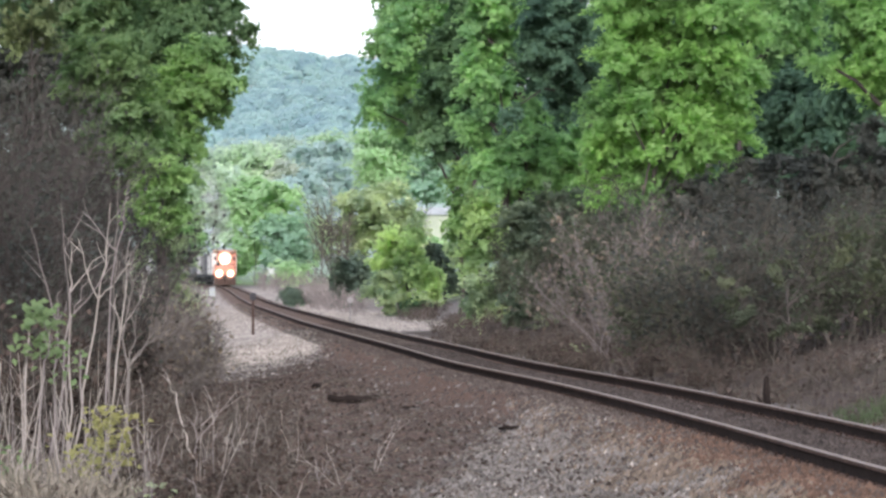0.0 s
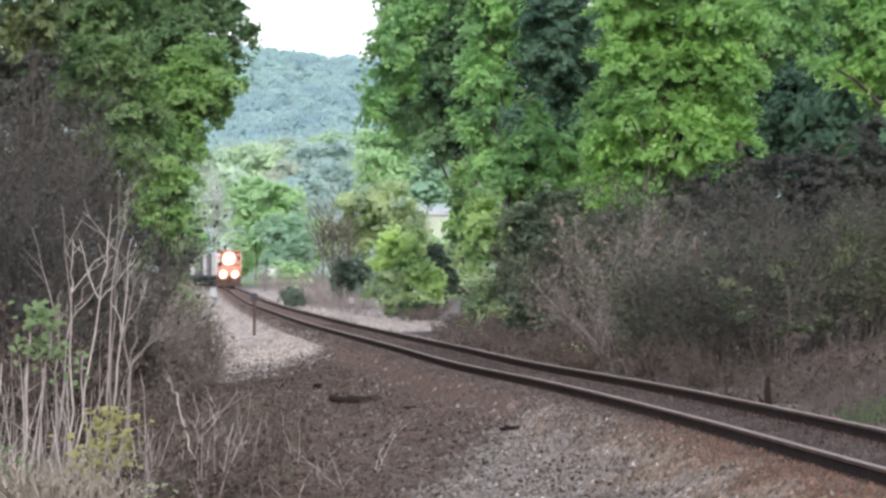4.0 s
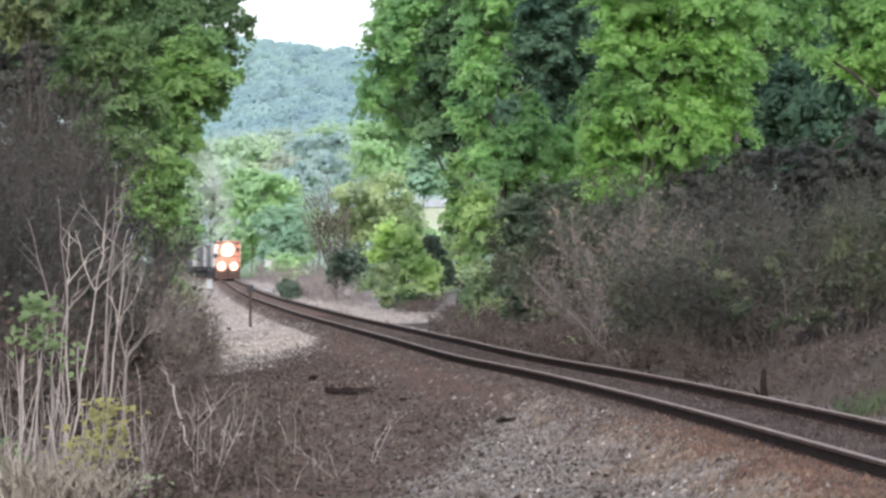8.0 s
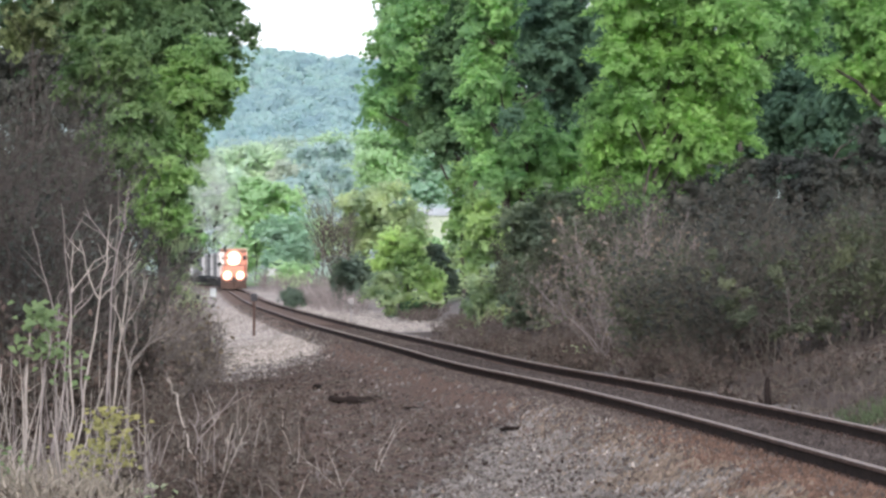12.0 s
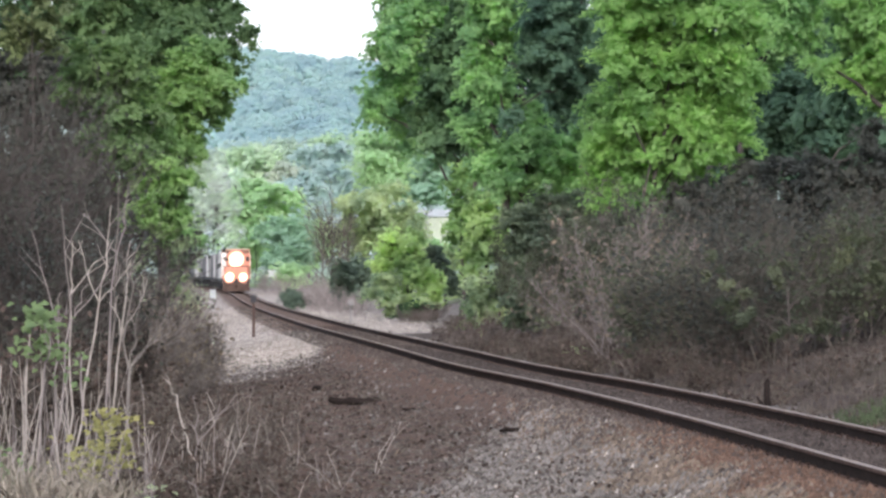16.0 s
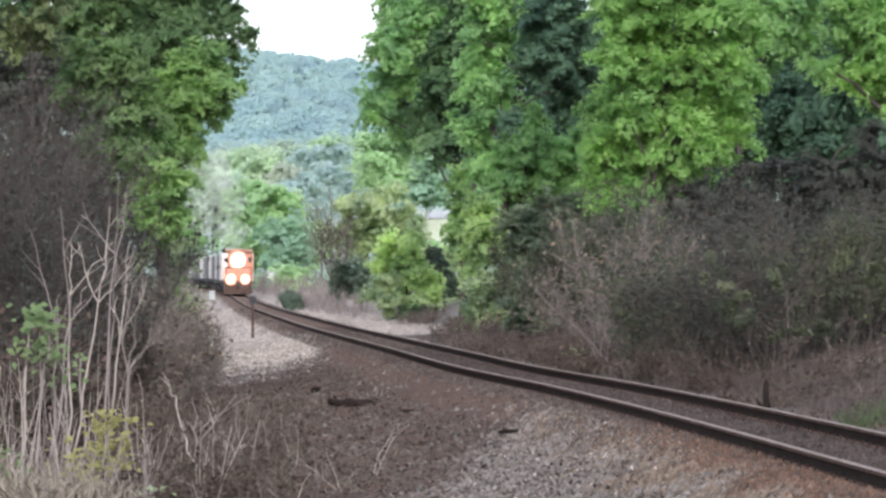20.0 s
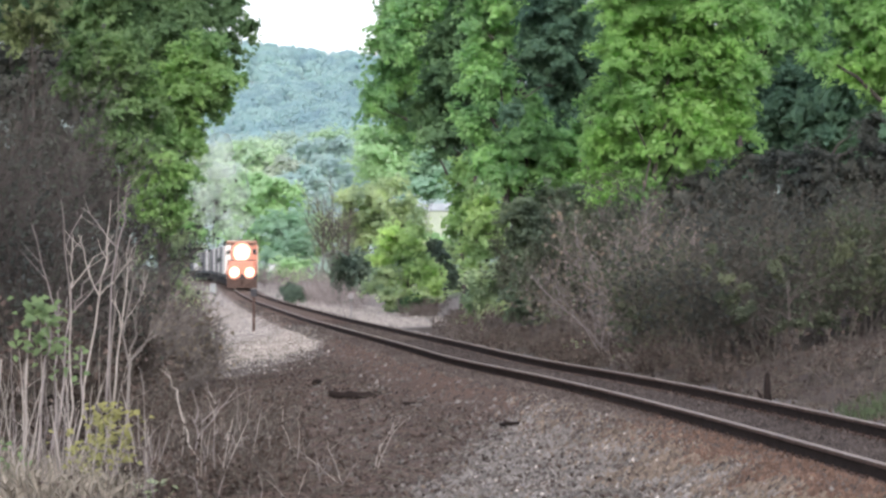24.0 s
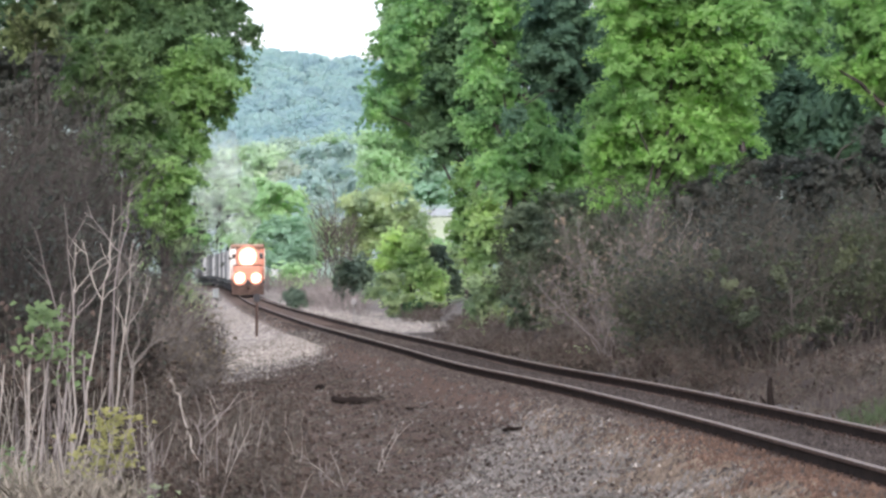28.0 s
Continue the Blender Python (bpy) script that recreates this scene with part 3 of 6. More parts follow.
def build_ground():
    ys = np.concatenate([np.arange(-60, 0, 5), np.arange(0, 30, 2), np.arange(30, 140, 0.8), np.arange(140, 300, 2.0), np.arange(300, 700, 6), np.geomspace(700, 4900, 70)])
    a = np.concatenate([np.arange(0, 3, 0.12), np.arange(3, 12, 0.3)])
    g = np.geomspace(12, 2400, 38)
    us = np.concatenate([-g[::-1], -a[:0:-1], a, g])
    U, Y = np.meshgrid(us, ys)
    X = U + track_x(Y)
    Z = ground_z(U, Y)
    r, c = U.shape
    idx = np.arange(r * c).reshape(r, c)
    f = np.stack([idx[:-1, :-1], idx[:-1, 1:], idx[1:, 1:], idx[1:, :-1]], -1).reshape(-1, 4)
    me = mesh_from("ground", np.stack([X, Y, Z], -1).reshape(-1, 3), f, [GROUND], smooth=True)
    wob = 0.7 * ripple(X, Y, 3.0) + 0.4 * ripple(X, Y, 1.1)
    soil = soil_mask(U, Y)
    gravel = step(-5.2, -4.0, U + 0.6 * wob + 4.0 * step(94, 106, Y)) * (1 - step(2.4, 3.2, U)) * (1 - 0.9 * soil)
    road = step(150, 165, Y) * (1 - step(1.5, 2, -U)) * (1 - 0.6 * step(4.2, 5.4, U + 0.6 * wob - step(400, 480, Y) * 30)) * (1 - step(10, 13, U + 2 * wob - step(400, 480, Y) * 30))
    gravel = np.maximum(gravel, road)
    gravel[(Y < 20)] = 0.6
    rust = step(-2.9, -1.6, U + 0.5 * wob) * step(1.9, 1.4, U) * (1.0 - 0.2 * wob) * (1 - 0.5 * step(-0.7, -0.6, U) * step(150, 110, Y))
    rust = np.maximum(rust, 0.55 * soil)
    grass = step(3.6, 4.6, U) * step(3.0, 6.0, X - 0.04 * Y + 0.8 * wob) * (1 - step(60, 75, Y)) + step(600, 700, Y) + 0.6 * step(12, 18, np.abs(U)) + step(228, 236, Y) * (1 - step(330, 350, Y)) * step(7.5, 9.5, U)
    fresh = step(-6, 10, Y + 7 * wob - np.interp(U, [-8, -4, -2.2, -1.2, 0, 2], [98, 103, 108, 124, 132, 150])) * gravel * (1 - step(480, 620, Y)) * (1 - 0.6 * step(2.3, 1.5, np.abs(U + 0.2 * wob)) * 1.45)
    # painted haze sets in with distance
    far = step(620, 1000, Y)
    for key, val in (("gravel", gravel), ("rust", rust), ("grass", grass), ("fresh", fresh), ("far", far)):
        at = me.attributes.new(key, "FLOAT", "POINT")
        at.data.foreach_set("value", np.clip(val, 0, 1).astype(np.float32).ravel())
    return tagged(new("ground", me), "uneven ground of brown soil, crushed stone and dry litter", "ground", kind="structure")


build_ground()


def sweep(profile, off, y0, y1, dy):
    """A closed profile (across, up) swept along the track, off metres from its centre line."""
    ys = np.arange(y0, y1 + dy * 0.5, dy)
    x, z = track_x(ys), track_z(ys)
    sl = np.gradient(x, ys)
    nrm = 1 / np.sqrt(1 + sl ** 2)
    pr = np.array(profile, float)
    v = np.empty((len(ys), len(pr), 3))
    d = (off + pr[:, 0])[None]
    v[..., 0] = x[:, None] + d * nrm[:, None]
    v[..., 1] = ys[:, None] - d * (sl * nrm)[:, None]
    v[..., 2] = z[:, None] + pr[:, 1][None]
    n = len(pr)
    idx = np.arange(len(ys) * n).reshape(len(ys), n)
    nx = np.roll(idx, -1, axis=1)
    f = np.stack([idx[:-1], nx[:-1], nx[1:], idx[1:]], -1)
    return v.reshape(-1, 3), f.reshape(-1, 4), len(ys) - 1


RAIL = [(-0.070, -0.178), (0.070, -0.178), (0.070, -0.166), (0.012, -0.150), (0.010, -0.048), (0.036, -0.038), (0.036, -0.006), (0.028, 0.0), (-0.028, 0.0),
        (-0.036, -0.006), (-0.036, -0.038), (-0.010, -0.048), (-0.012, -0.150), (-0.070, -0.166)]


def build_track():
    t = thing("railway_track", 0, 0, 0, "single railway track with rusty rails on dark wooden sleepers in crushed stone", "railway track", kind="structure")
    for off in (-0.755, 0.755):
        v, f, n = sweep(RAIL, off, -58, 900, 1.0)
        # web and head underside take the darker rust, head shade in its colour
        fm = np.tile(np.array([0, 2, 2, 0, 0, 2, 1, 1, 1, 2, 0, 0, 2, 2]), n)
        child(new("rail", mesh_from("rail", v, f, [RAIL_SIDE, RAIL_TOP, RAIL_FOOT], fm)), t, "rusty steel rail with a worn bright head")
    bm = bmesh.new()
    box(bm, -1.3, 1.3, -0.115, 0.115, -0.34, -0.172, 0.012)
    me = bpy.data.meshes.new("sleeper")
    bm.to_mesh(me)
    bm.free()
    me.materials.append(TIE_WOOD)
    rng = np.random.default_rng(5)
    for i in range(260):
        y = 30 + i * 0.5
        s = new("sleeper", me)
        s.parent = t
        sl = float(track_x(y + 0.5) - track_x(y - 0.5))
        s.matrix_basis = pose(float(track_x(y)) + rng.uniform(-0.04, 0.04), y, float(track_z(y)), 0, 0, math.degrees(-math.atan(sl)) + rng.uniform(-1, 1))
    # plates and spikes on the nearest sleepers
    bm = bmesh.new()
    box(bm, -0.17, 0.17, -0.095, 0.095, -0.178, -0.16, 0.004)
    plate = bpy.data.meshes.new("tie_plate")
    bm.to_mesh(plate)
    bm.free()
    plate.materials.append(RAIL_SIDE)
    bm = bmesh.new()
    cyl(bm, (0, 0, -0.165), (0, 0, -0.135), 0.011, sides=6)
    cyl(bm, (0, 0, -0.137), (0, 0, -0.118), 0.022, 0.014, sides=6)
    spike = bpy.data.meshes.new("spike")
    bm.to_mesh(spike)
    bm.free()
    spike.materials.append(RAIL_SIDE)
    for i in range(8, 68):
        y = 30 + i * 0.5
        x = float(track_x(y))
        for off in (-0.755, 0.755):
            pl = new("tie_plate", plate)
            pl.parent = t
            pl.matrix_basis = pose(x + off, y, 0.0, 0, 0, 3.5)
            for d, e in ((-0.095, 0.05), (0.095, -0.05)):
                sp = new("spike", spike)
                sp.parent = t
                sp.matrix_basis = pose(x + off + d + rng.uniform(-0.005, 0.005), y + e, rng.uniform(0, 0.012), rng.uniform(-6, 6), rng.uniform(-6, 6), 0)


build_track()


# ---- trees and shrubs
def shrub(name, x, y, h, r, label, seed, stems_n=26, mat=TWIG, leaf=None, leaves=0, size=0.07, spread=0.35, shoots=320, fine=900, rad=0.014, category="shrub", group="", kind="", lean=(0, 0), bend=0.14):
    """A thicket of crooked stems with side shoots and fine twigs, and leaves on the fine twigs where it has any."""
    rng = np.random.default_rng(seed)
    z = at_ground(x, y)
    t = thing(name, x, y, z, label, category, group, kind)
    a = rng.uniform(0, 2 * np.pi, stems_n)
    d = np.sqrt(rng.uniform(0, 1, stems_n)) * r * 0.75
    st = np.stack([np.cos(a) * d, np.sin(a) * d, np.full(stems_n, -0.15)], 1)
    gx = np.array([float(ground_z(x + p[0] - track_x(y + p[1]), y + p[1])) - z - 0.1 for p in st])
    st[:, 2] = gx
    dr = np.stack([np.cos(a) * spread + lean[0], np.sin(a) * spread + lean[1], np.ones(stems_n)], 1) + rng.normal(0, 0.15, (stems_n, 3))
    p, rr = stems(rng, st, dr, h * rng.uniform(0.6, 1.1, stems_n), np.full(stems_n, rad), 8, bend)
    p2, r2 = branch_off(rng, p, shoots, 0.2, 0.98, 0.5, h * 0.3, rad * 0.5, 5, 0.22)
    p3, r3 = branch_off(rng, p2, fine, 0.2, 1.0, 0.6, h * 0.14, rad * 0.34, 3, 0.25)
    if category == "weed":
        for pp, ww, nm in ((p, rr, "stalk"), (p2, r2, "side_shoot")):
            for a_, b_ in zip(pp, ww):
                v, f = tubes(a_[None], b_[None], 4)
                child(new(nm, mesh_from(nm, v, f, [mat], smooth=True)), t)
        return t
    v, f = tubes(p, rr, 5)
    v2, f2 = ribbons(p2, r2)
    v3, f3 = ribbons(p3, r3)
    vs, fs = np.concatenate([v, v2, v3]), np.concatenate([f, f2 + len(v), f3 + len(v) + len(v2)])
    tagged(child(new("brushwood", mesh_from("brushwood", vs, fs, [mat], smooth=True)), t), kind="stuff")
    if leaf is not None and leaves:
        q = p3.reshape(-1, 3)
        c = q[rng.integers(0, len(q), leaves)] + rng.normal(0, size * 0.9, (leaves, 3))
        v, f = leaf_faces(rng, c, rng.normal(0, 0.7, (leaves, 3)) + np.array([0, 0, 0.6]), size * rng.uniform(0.6, 1.3, leaves))
        child(new("foliage", mesh_from("foliage", v, f, [leaf])), t)
    return t


def grown(name, x, y, h0, h1, r, n, mat, label, leaf, density, seed, stretch=1.1, trunk_r=0.16, category="tree", group="", limbs=6):
    """A tree with an uneven round crown from h0 to h1 above the rail's level."""
    z = at_ground(x, y)
    lobes = round_crown(np.random.default_rng(seed + 500), h0 - z, h1 - z, r, n, stretch)
    return tree(name, x, y, z, lobes, mat, label, leaf, density, h0 - z + (h1 - h0) * 0.6, trunk_r, seed, category, limbs, group)


def shaped(name, x, y, lobes, mat, label, leaf, density, seed, trunk_r=0.16, category="tree", group=""):
    """A tree whose crown is made of the given lobes; in depth they lie at random round the trunk."""
    rng = np.random.default_rng(seed + 700)
    z = at_ground(x, y)
    wide = max(abs(a) for a, _, _ in lobes)
    lo = [(a, rng.uniform(-0.4, 0.4) * wide, h - z, r, r * 1.1, r * 0.95) for a, h, r in lobes]
    heights = [h for _, h, _ in lobes]
    return tree(name, x, y, z, lo, mat, label, leaf, density, (min(heights) + max(heights)) / 2 - z, trunk_r, seed, category, min(8, len(lobes)), group)


# crowns as lobes: metres right of the foot, height over the rail's level, radius
# trees along the right side of the line
shaped("tree", 2.25, 200, [(-3.30, 14.33, 1.61), (-4.50, 13.93, 0.80), (-4.77, 12.72, 0.86), (-3.83, 12.32, 1.34), (-5.36, 12.19, 0.38), (-4.77, 10.98, 1.07), (-5.44, 10.04, 0.70), (-5.71, 9.51, 0.54), (-3.97, 10.31, 1.23), (-2.76, 10.98, 1.07), (-4.90, 9.64, 0.75), (-3.56, 8.97, 0.86), (-2.63, 13.13, 1.23), (-4.50, 15.81, 1.34), (-2.63, 16.08, 1.88), (-3.91, 8.03, 0.48)],
       LEAF_MID, "tall green broadleaf tree leaning over the line", 0.193, 1.3, 700, 0.16)
# dark lobes added for the deep shade between two crowns
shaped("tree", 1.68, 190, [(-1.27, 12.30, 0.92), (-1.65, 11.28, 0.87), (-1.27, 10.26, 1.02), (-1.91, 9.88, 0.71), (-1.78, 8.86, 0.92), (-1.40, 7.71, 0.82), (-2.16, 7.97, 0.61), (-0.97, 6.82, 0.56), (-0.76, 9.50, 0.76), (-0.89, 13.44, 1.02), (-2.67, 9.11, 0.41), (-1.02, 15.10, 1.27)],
       LEAF_DEEP, "dark green tree standing for the shade between crowns", 0.183, 1.17, 701, 0.16)
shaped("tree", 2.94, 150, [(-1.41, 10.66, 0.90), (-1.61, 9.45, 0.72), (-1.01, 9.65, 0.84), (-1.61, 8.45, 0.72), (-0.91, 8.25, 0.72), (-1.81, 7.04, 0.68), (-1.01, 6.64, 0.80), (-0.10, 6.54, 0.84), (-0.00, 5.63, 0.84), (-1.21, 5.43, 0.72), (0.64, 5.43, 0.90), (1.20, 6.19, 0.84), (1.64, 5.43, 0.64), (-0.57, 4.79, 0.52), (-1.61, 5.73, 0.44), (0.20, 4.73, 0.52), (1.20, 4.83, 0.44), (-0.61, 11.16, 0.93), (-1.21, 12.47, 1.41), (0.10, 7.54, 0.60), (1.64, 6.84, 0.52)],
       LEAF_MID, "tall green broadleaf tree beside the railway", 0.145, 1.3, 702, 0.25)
# dark lobes added for the shaded upper right of the crown
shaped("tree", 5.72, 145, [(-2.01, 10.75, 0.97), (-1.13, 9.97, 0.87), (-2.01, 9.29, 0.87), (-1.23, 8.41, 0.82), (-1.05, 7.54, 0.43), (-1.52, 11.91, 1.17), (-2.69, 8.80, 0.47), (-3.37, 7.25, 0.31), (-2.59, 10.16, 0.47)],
       LEAF_SHADED, "dark blue-green tree standing for a crown's shaded side", 0.14, 1.17, 703, 0.14)
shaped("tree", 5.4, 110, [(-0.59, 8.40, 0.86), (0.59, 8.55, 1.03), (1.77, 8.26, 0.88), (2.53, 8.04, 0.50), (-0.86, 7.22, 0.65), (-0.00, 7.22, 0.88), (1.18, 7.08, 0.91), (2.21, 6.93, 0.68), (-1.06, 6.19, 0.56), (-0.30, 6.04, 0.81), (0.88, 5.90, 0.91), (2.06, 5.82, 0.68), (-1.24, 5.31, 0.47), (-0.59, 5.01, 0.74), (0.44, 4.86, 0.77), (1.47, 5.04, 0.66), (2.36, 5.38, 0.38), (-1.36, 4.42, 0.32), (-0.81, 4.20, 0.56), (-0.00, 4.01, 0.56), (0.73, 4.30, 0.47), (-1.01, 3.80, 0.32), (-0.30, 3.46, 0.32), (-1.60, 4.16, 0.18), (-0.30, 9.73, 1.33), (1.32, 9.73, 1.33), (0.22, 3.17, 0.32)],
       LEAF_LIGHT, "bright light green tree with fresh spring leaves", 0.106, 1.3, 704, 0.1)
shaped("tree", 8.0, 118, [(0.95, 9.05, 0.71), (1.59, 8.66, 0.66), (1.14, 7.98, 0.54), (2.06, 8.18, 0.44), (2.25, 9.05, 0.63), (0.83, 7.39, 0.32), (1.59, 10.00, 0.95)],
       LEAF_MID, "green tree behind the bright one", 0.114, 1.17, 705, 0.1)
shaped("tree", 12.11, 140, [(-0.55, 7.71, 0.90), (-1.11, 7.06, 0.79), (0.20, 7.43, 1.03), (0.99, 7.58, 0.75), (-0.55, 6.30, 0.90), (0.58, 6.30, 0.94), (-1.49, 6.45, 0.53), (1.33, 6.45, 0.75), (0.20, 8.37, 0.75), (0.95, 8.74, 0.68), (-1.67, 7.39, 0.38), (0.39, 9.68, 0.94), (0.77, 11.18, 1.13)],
       LEAF_SHADED, "dark green tree deep in the wood edge", 0.135, 1.1, 706, 0.22)
shaped("tree", 9.64, 85, [(-1.34, 6.98, 0.51), (-0.80, 6.64, 0.57), (-1.48, 6.36, 0.30), (-0.91, 5.96, 0.48), (-1.69, 5.93, 0.30), (-1.98, 5.82, 0.18), (-1.37, 5.67, 0.30), (-0.77, 5.33, 0.27), (-2.23, 5.96, 0.10), (-1.14, 7.55, 0.68), (-0.34, 6.53, 0.80), (-0.23, 5.50, 0.57), (-0.59, 4.95, 0.23)],
       LEAF_LIGHT, "light green tree reaching over the bank", 0.082, 1.3, 707, 0.16)
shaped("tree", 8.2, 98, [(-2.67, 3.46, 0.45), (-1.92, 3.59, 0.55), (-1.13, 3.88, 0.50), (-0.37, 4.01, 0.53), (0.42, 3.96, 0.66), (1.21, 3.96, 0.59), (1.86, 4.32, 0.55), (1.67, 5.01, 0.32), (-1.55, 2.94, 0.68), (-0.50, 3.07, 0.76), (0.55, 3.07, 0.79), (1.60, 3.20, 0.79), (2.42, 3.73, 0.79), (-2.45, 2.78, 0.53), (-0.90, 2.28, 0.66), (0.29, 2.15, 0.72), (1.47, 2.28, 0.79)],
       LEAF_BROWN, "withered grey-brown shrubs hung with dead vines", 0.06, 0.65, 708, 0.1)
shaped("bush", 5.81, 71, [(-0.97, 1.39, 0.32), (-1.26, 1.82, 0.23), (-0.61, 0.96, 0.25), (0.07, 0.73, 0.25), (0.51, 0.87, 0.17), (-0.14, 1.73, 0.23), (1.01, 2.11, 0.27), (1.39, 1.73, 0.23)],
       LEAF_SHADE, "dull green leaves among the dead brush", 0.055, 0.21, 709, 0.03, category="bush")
shaped("tree", 3.01, 121, [(-0.64, 3.32, 0.58), (0.09, 3.56, 0.62), (0.69, 3.32, 0.55), (0.98, 3.76, 0.36), (-0.32, 2.59, 0.68), (0.49, 2.43, 0.65), (-0.64, 1.78, 0.58), (0.25, 1.46, 0.68), (-0.40, 0.81, 0.62), (0.25, 0.32, 0.55), (-0.80, 2.59, 0.39)],
       LEAF_DUSK, "dull dark undergrowth tree on the bank", 0.117, 1.04, 710, 0.1)
shaped("tree", 1.81, 172, [(-0.29, 5.02, 0.42), (-0.06, 4.14, 0.69), (-0.40, 3.33, 0.69), (0.40, 3.68, 0.55), (0.17, 2.76, 0.65), (-0.40, 2.30, 0.55), (0.59, 2.53, 0.46)],
       LEAF_PALE, "slender young tree with yellow-green leaves", 0.166, 1.17, 711, 0.08)
shaped("bush", 2.19, 164, [(-0.74, 1.17, 0.70), (-0.08, 1.61, 0.62), (0.14, 0.51, 0.70), (-0.74, 0.07, 0.62), (0.36, -0.33, 0.57), (-0.30, -0.59, 0.44), (0.91, 0.07, 0.53), (0.47, 2.05, 0.44)],
       LEAF_DULL, "dull olive undergrowth beside the line", 0.158, 1.04, 712, 0.05, category="bush")
shaped("tree", 0.92, 186, [(-0.02, 5.59, 0.60), (-0.15, 4.59, 0.55), (-0.22, 3.64, 0.50), (0.23, 6.34, 0.55), (0.18, 2.85, 0.45)],
       LEAF_YOUNG, "small green tree in the edge of the wood", 0.18, 1.17, 713, 0.08)
shaped("bush", 2.91, 140, [(-0.36, 0.26, 0.49), (0.43, -0.26, 0.41), (-0.08, 1.05, 0.49)],
       LEAF_DULL, "grey-green brush at the foot of the bank", 0.135, 0.78, 714, 0.05, category="bush")
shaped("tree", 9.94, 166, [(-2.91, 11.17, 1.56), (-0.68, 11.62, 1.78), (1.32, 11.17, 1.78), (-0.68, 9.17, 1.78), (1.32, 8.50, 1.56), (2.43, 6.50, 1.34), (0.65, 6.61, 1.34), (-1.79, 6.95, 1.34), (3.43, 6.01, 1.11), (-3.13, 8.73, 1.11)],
       LEAF_SHADED, "dense dark green tree in the wood behind", 0.16, 0.91, 715, 0.2)
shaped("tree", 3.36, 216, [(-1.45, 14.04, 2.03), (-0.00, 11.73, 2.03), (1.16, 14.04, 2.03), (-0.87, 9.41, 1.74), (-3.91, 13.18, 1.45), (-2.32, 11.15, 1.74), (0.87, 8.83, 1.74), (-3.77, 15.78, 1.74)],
       LEAF_SHADED, "dense dark green tree in the wood behind", 0.208, 0.91, 716, 0.2)
# the wall of growth on the left
shaped("tree", -9.93, 126, [(-2.30, 9.56, 1.52), (-0.27, 8.88, 1.52), (1.75, 9.72, 1.18), (-1.29, 10.57, 1.52), (0.74, 10.57, 1.35), (2.26, 8.46, 0.76), (1.42, 7.19, 1.01), (1.08, 5.67, 0.84), (1.59, 4.32, 0.68), (-2.98, 7.70, 1.01), (-1.96, 7.70, 1.01)],
       LEAF_DEEP, "dark green tree behind the wall of growth", 0.122, 0.91, 717, 0.12)
shaped("tree", -6.55, 95, [(-0.25, 7.36, 0.57), (0.39, 7.48, 0.51), (0.79, 7.67, 0.51), (1.40, 7.71, 0.43), (1.68, 7.41, 0.25), (0.39, 6.85, 0.38), (0.00, 6.69, 0.38), (1.84, 7.69, 0.23), (1.63, 6.95, 0.15), (1.86, 6.62, 0.11), (1.79, 6.34, 0.10), (2.02, 7.13, 0.11), (2.19, 7.16, 0.08), (0.39, 8.50, 1.02), (1.53, 8.25, 0.46), (-0.38, 6.44, 0.46)],
       LEAF_VINE, "dark green tree hung with vines above dead brush", 0.0917, 1.3, 718, 0.05)
shaped("tree", -5.83, 88, [(0.65, 6.35, 0.40), (1.04, 6.51, 0.24), (0.36, 5.99, 0.45), (0.80, 5.90, 0.40), (1.16, 6.02, 0.18), (0.12, 5.52, 0.50), (0.62, 5.43, 0.40), (0.97, 5.52, 0.24), (1.11, 5.33, 0.14), (-0.12, 4.95, 0.50), (0.38, 4.88, 0.40), (0.66, 5.05, 0.19), (0.00, 4.36, 0.45), (0.38, 4.43, 0.31), (0.62, 4.55, 0.12), (-0.23, 5.64, 0.38), (1.25, 5.66, 0.09), (1.44, 5.64, 0.08), (0.97, 5.12, 0.09), (1.21, 5.17, 0.07), (-0.47, 4.04, 0.33), (-0.59, 3.61, 0.24), (-0.65, 4.46, 0.28)],
       LEAF_YOUNG, "leafy yellow-green tree at the edge of the cutting", 0.0849, 1.3, 719, 0.035)
shaped("tree", -5.72, 86, [(0.14, 3.79, 0.35), (0.46, 3.68, 0.16), (-0.21, 3.47, 0.32), (0.23, 3.33, 0.32), (-0.41, 3.13, 0.25), (-0.03, 2.90, 0.32), (0.35, 2.90, 0.21), (-0.23, 2.64, 0.21), (0.21, 2.57, 0.21), (-0.55, 2.95, 0.16)],
       LEAF_YOUNG, "small yellow-green tree at the edge of the cutting", 0.083, 0.98, 720, 0.03)
shaped("bush", -7.24, 120, [(0.18, 2.84, 0.14), (0.00, 2.68, 0.16), (-0.19, 2.81, 0.19)],
       LEAF_MID, "dark green bush beside the line", 0.116, 1.17, 721, 0.04, category="bush")
shaped("tree", -7.4, 91, [(-0.09, 7.36, 0.46), (0.42, 7.26, 0.41), (-0.46, 7.09, 0.34), (0.67, 6.75, 0.32), (0.15, 7.60, 0.56), (0.03, 8.09, 0.73), (-0.70, 7.54, 0.41)],
       LEAF_VINE, "green tree hung with vines", 0.0878, 1.17, 722, 0.035)
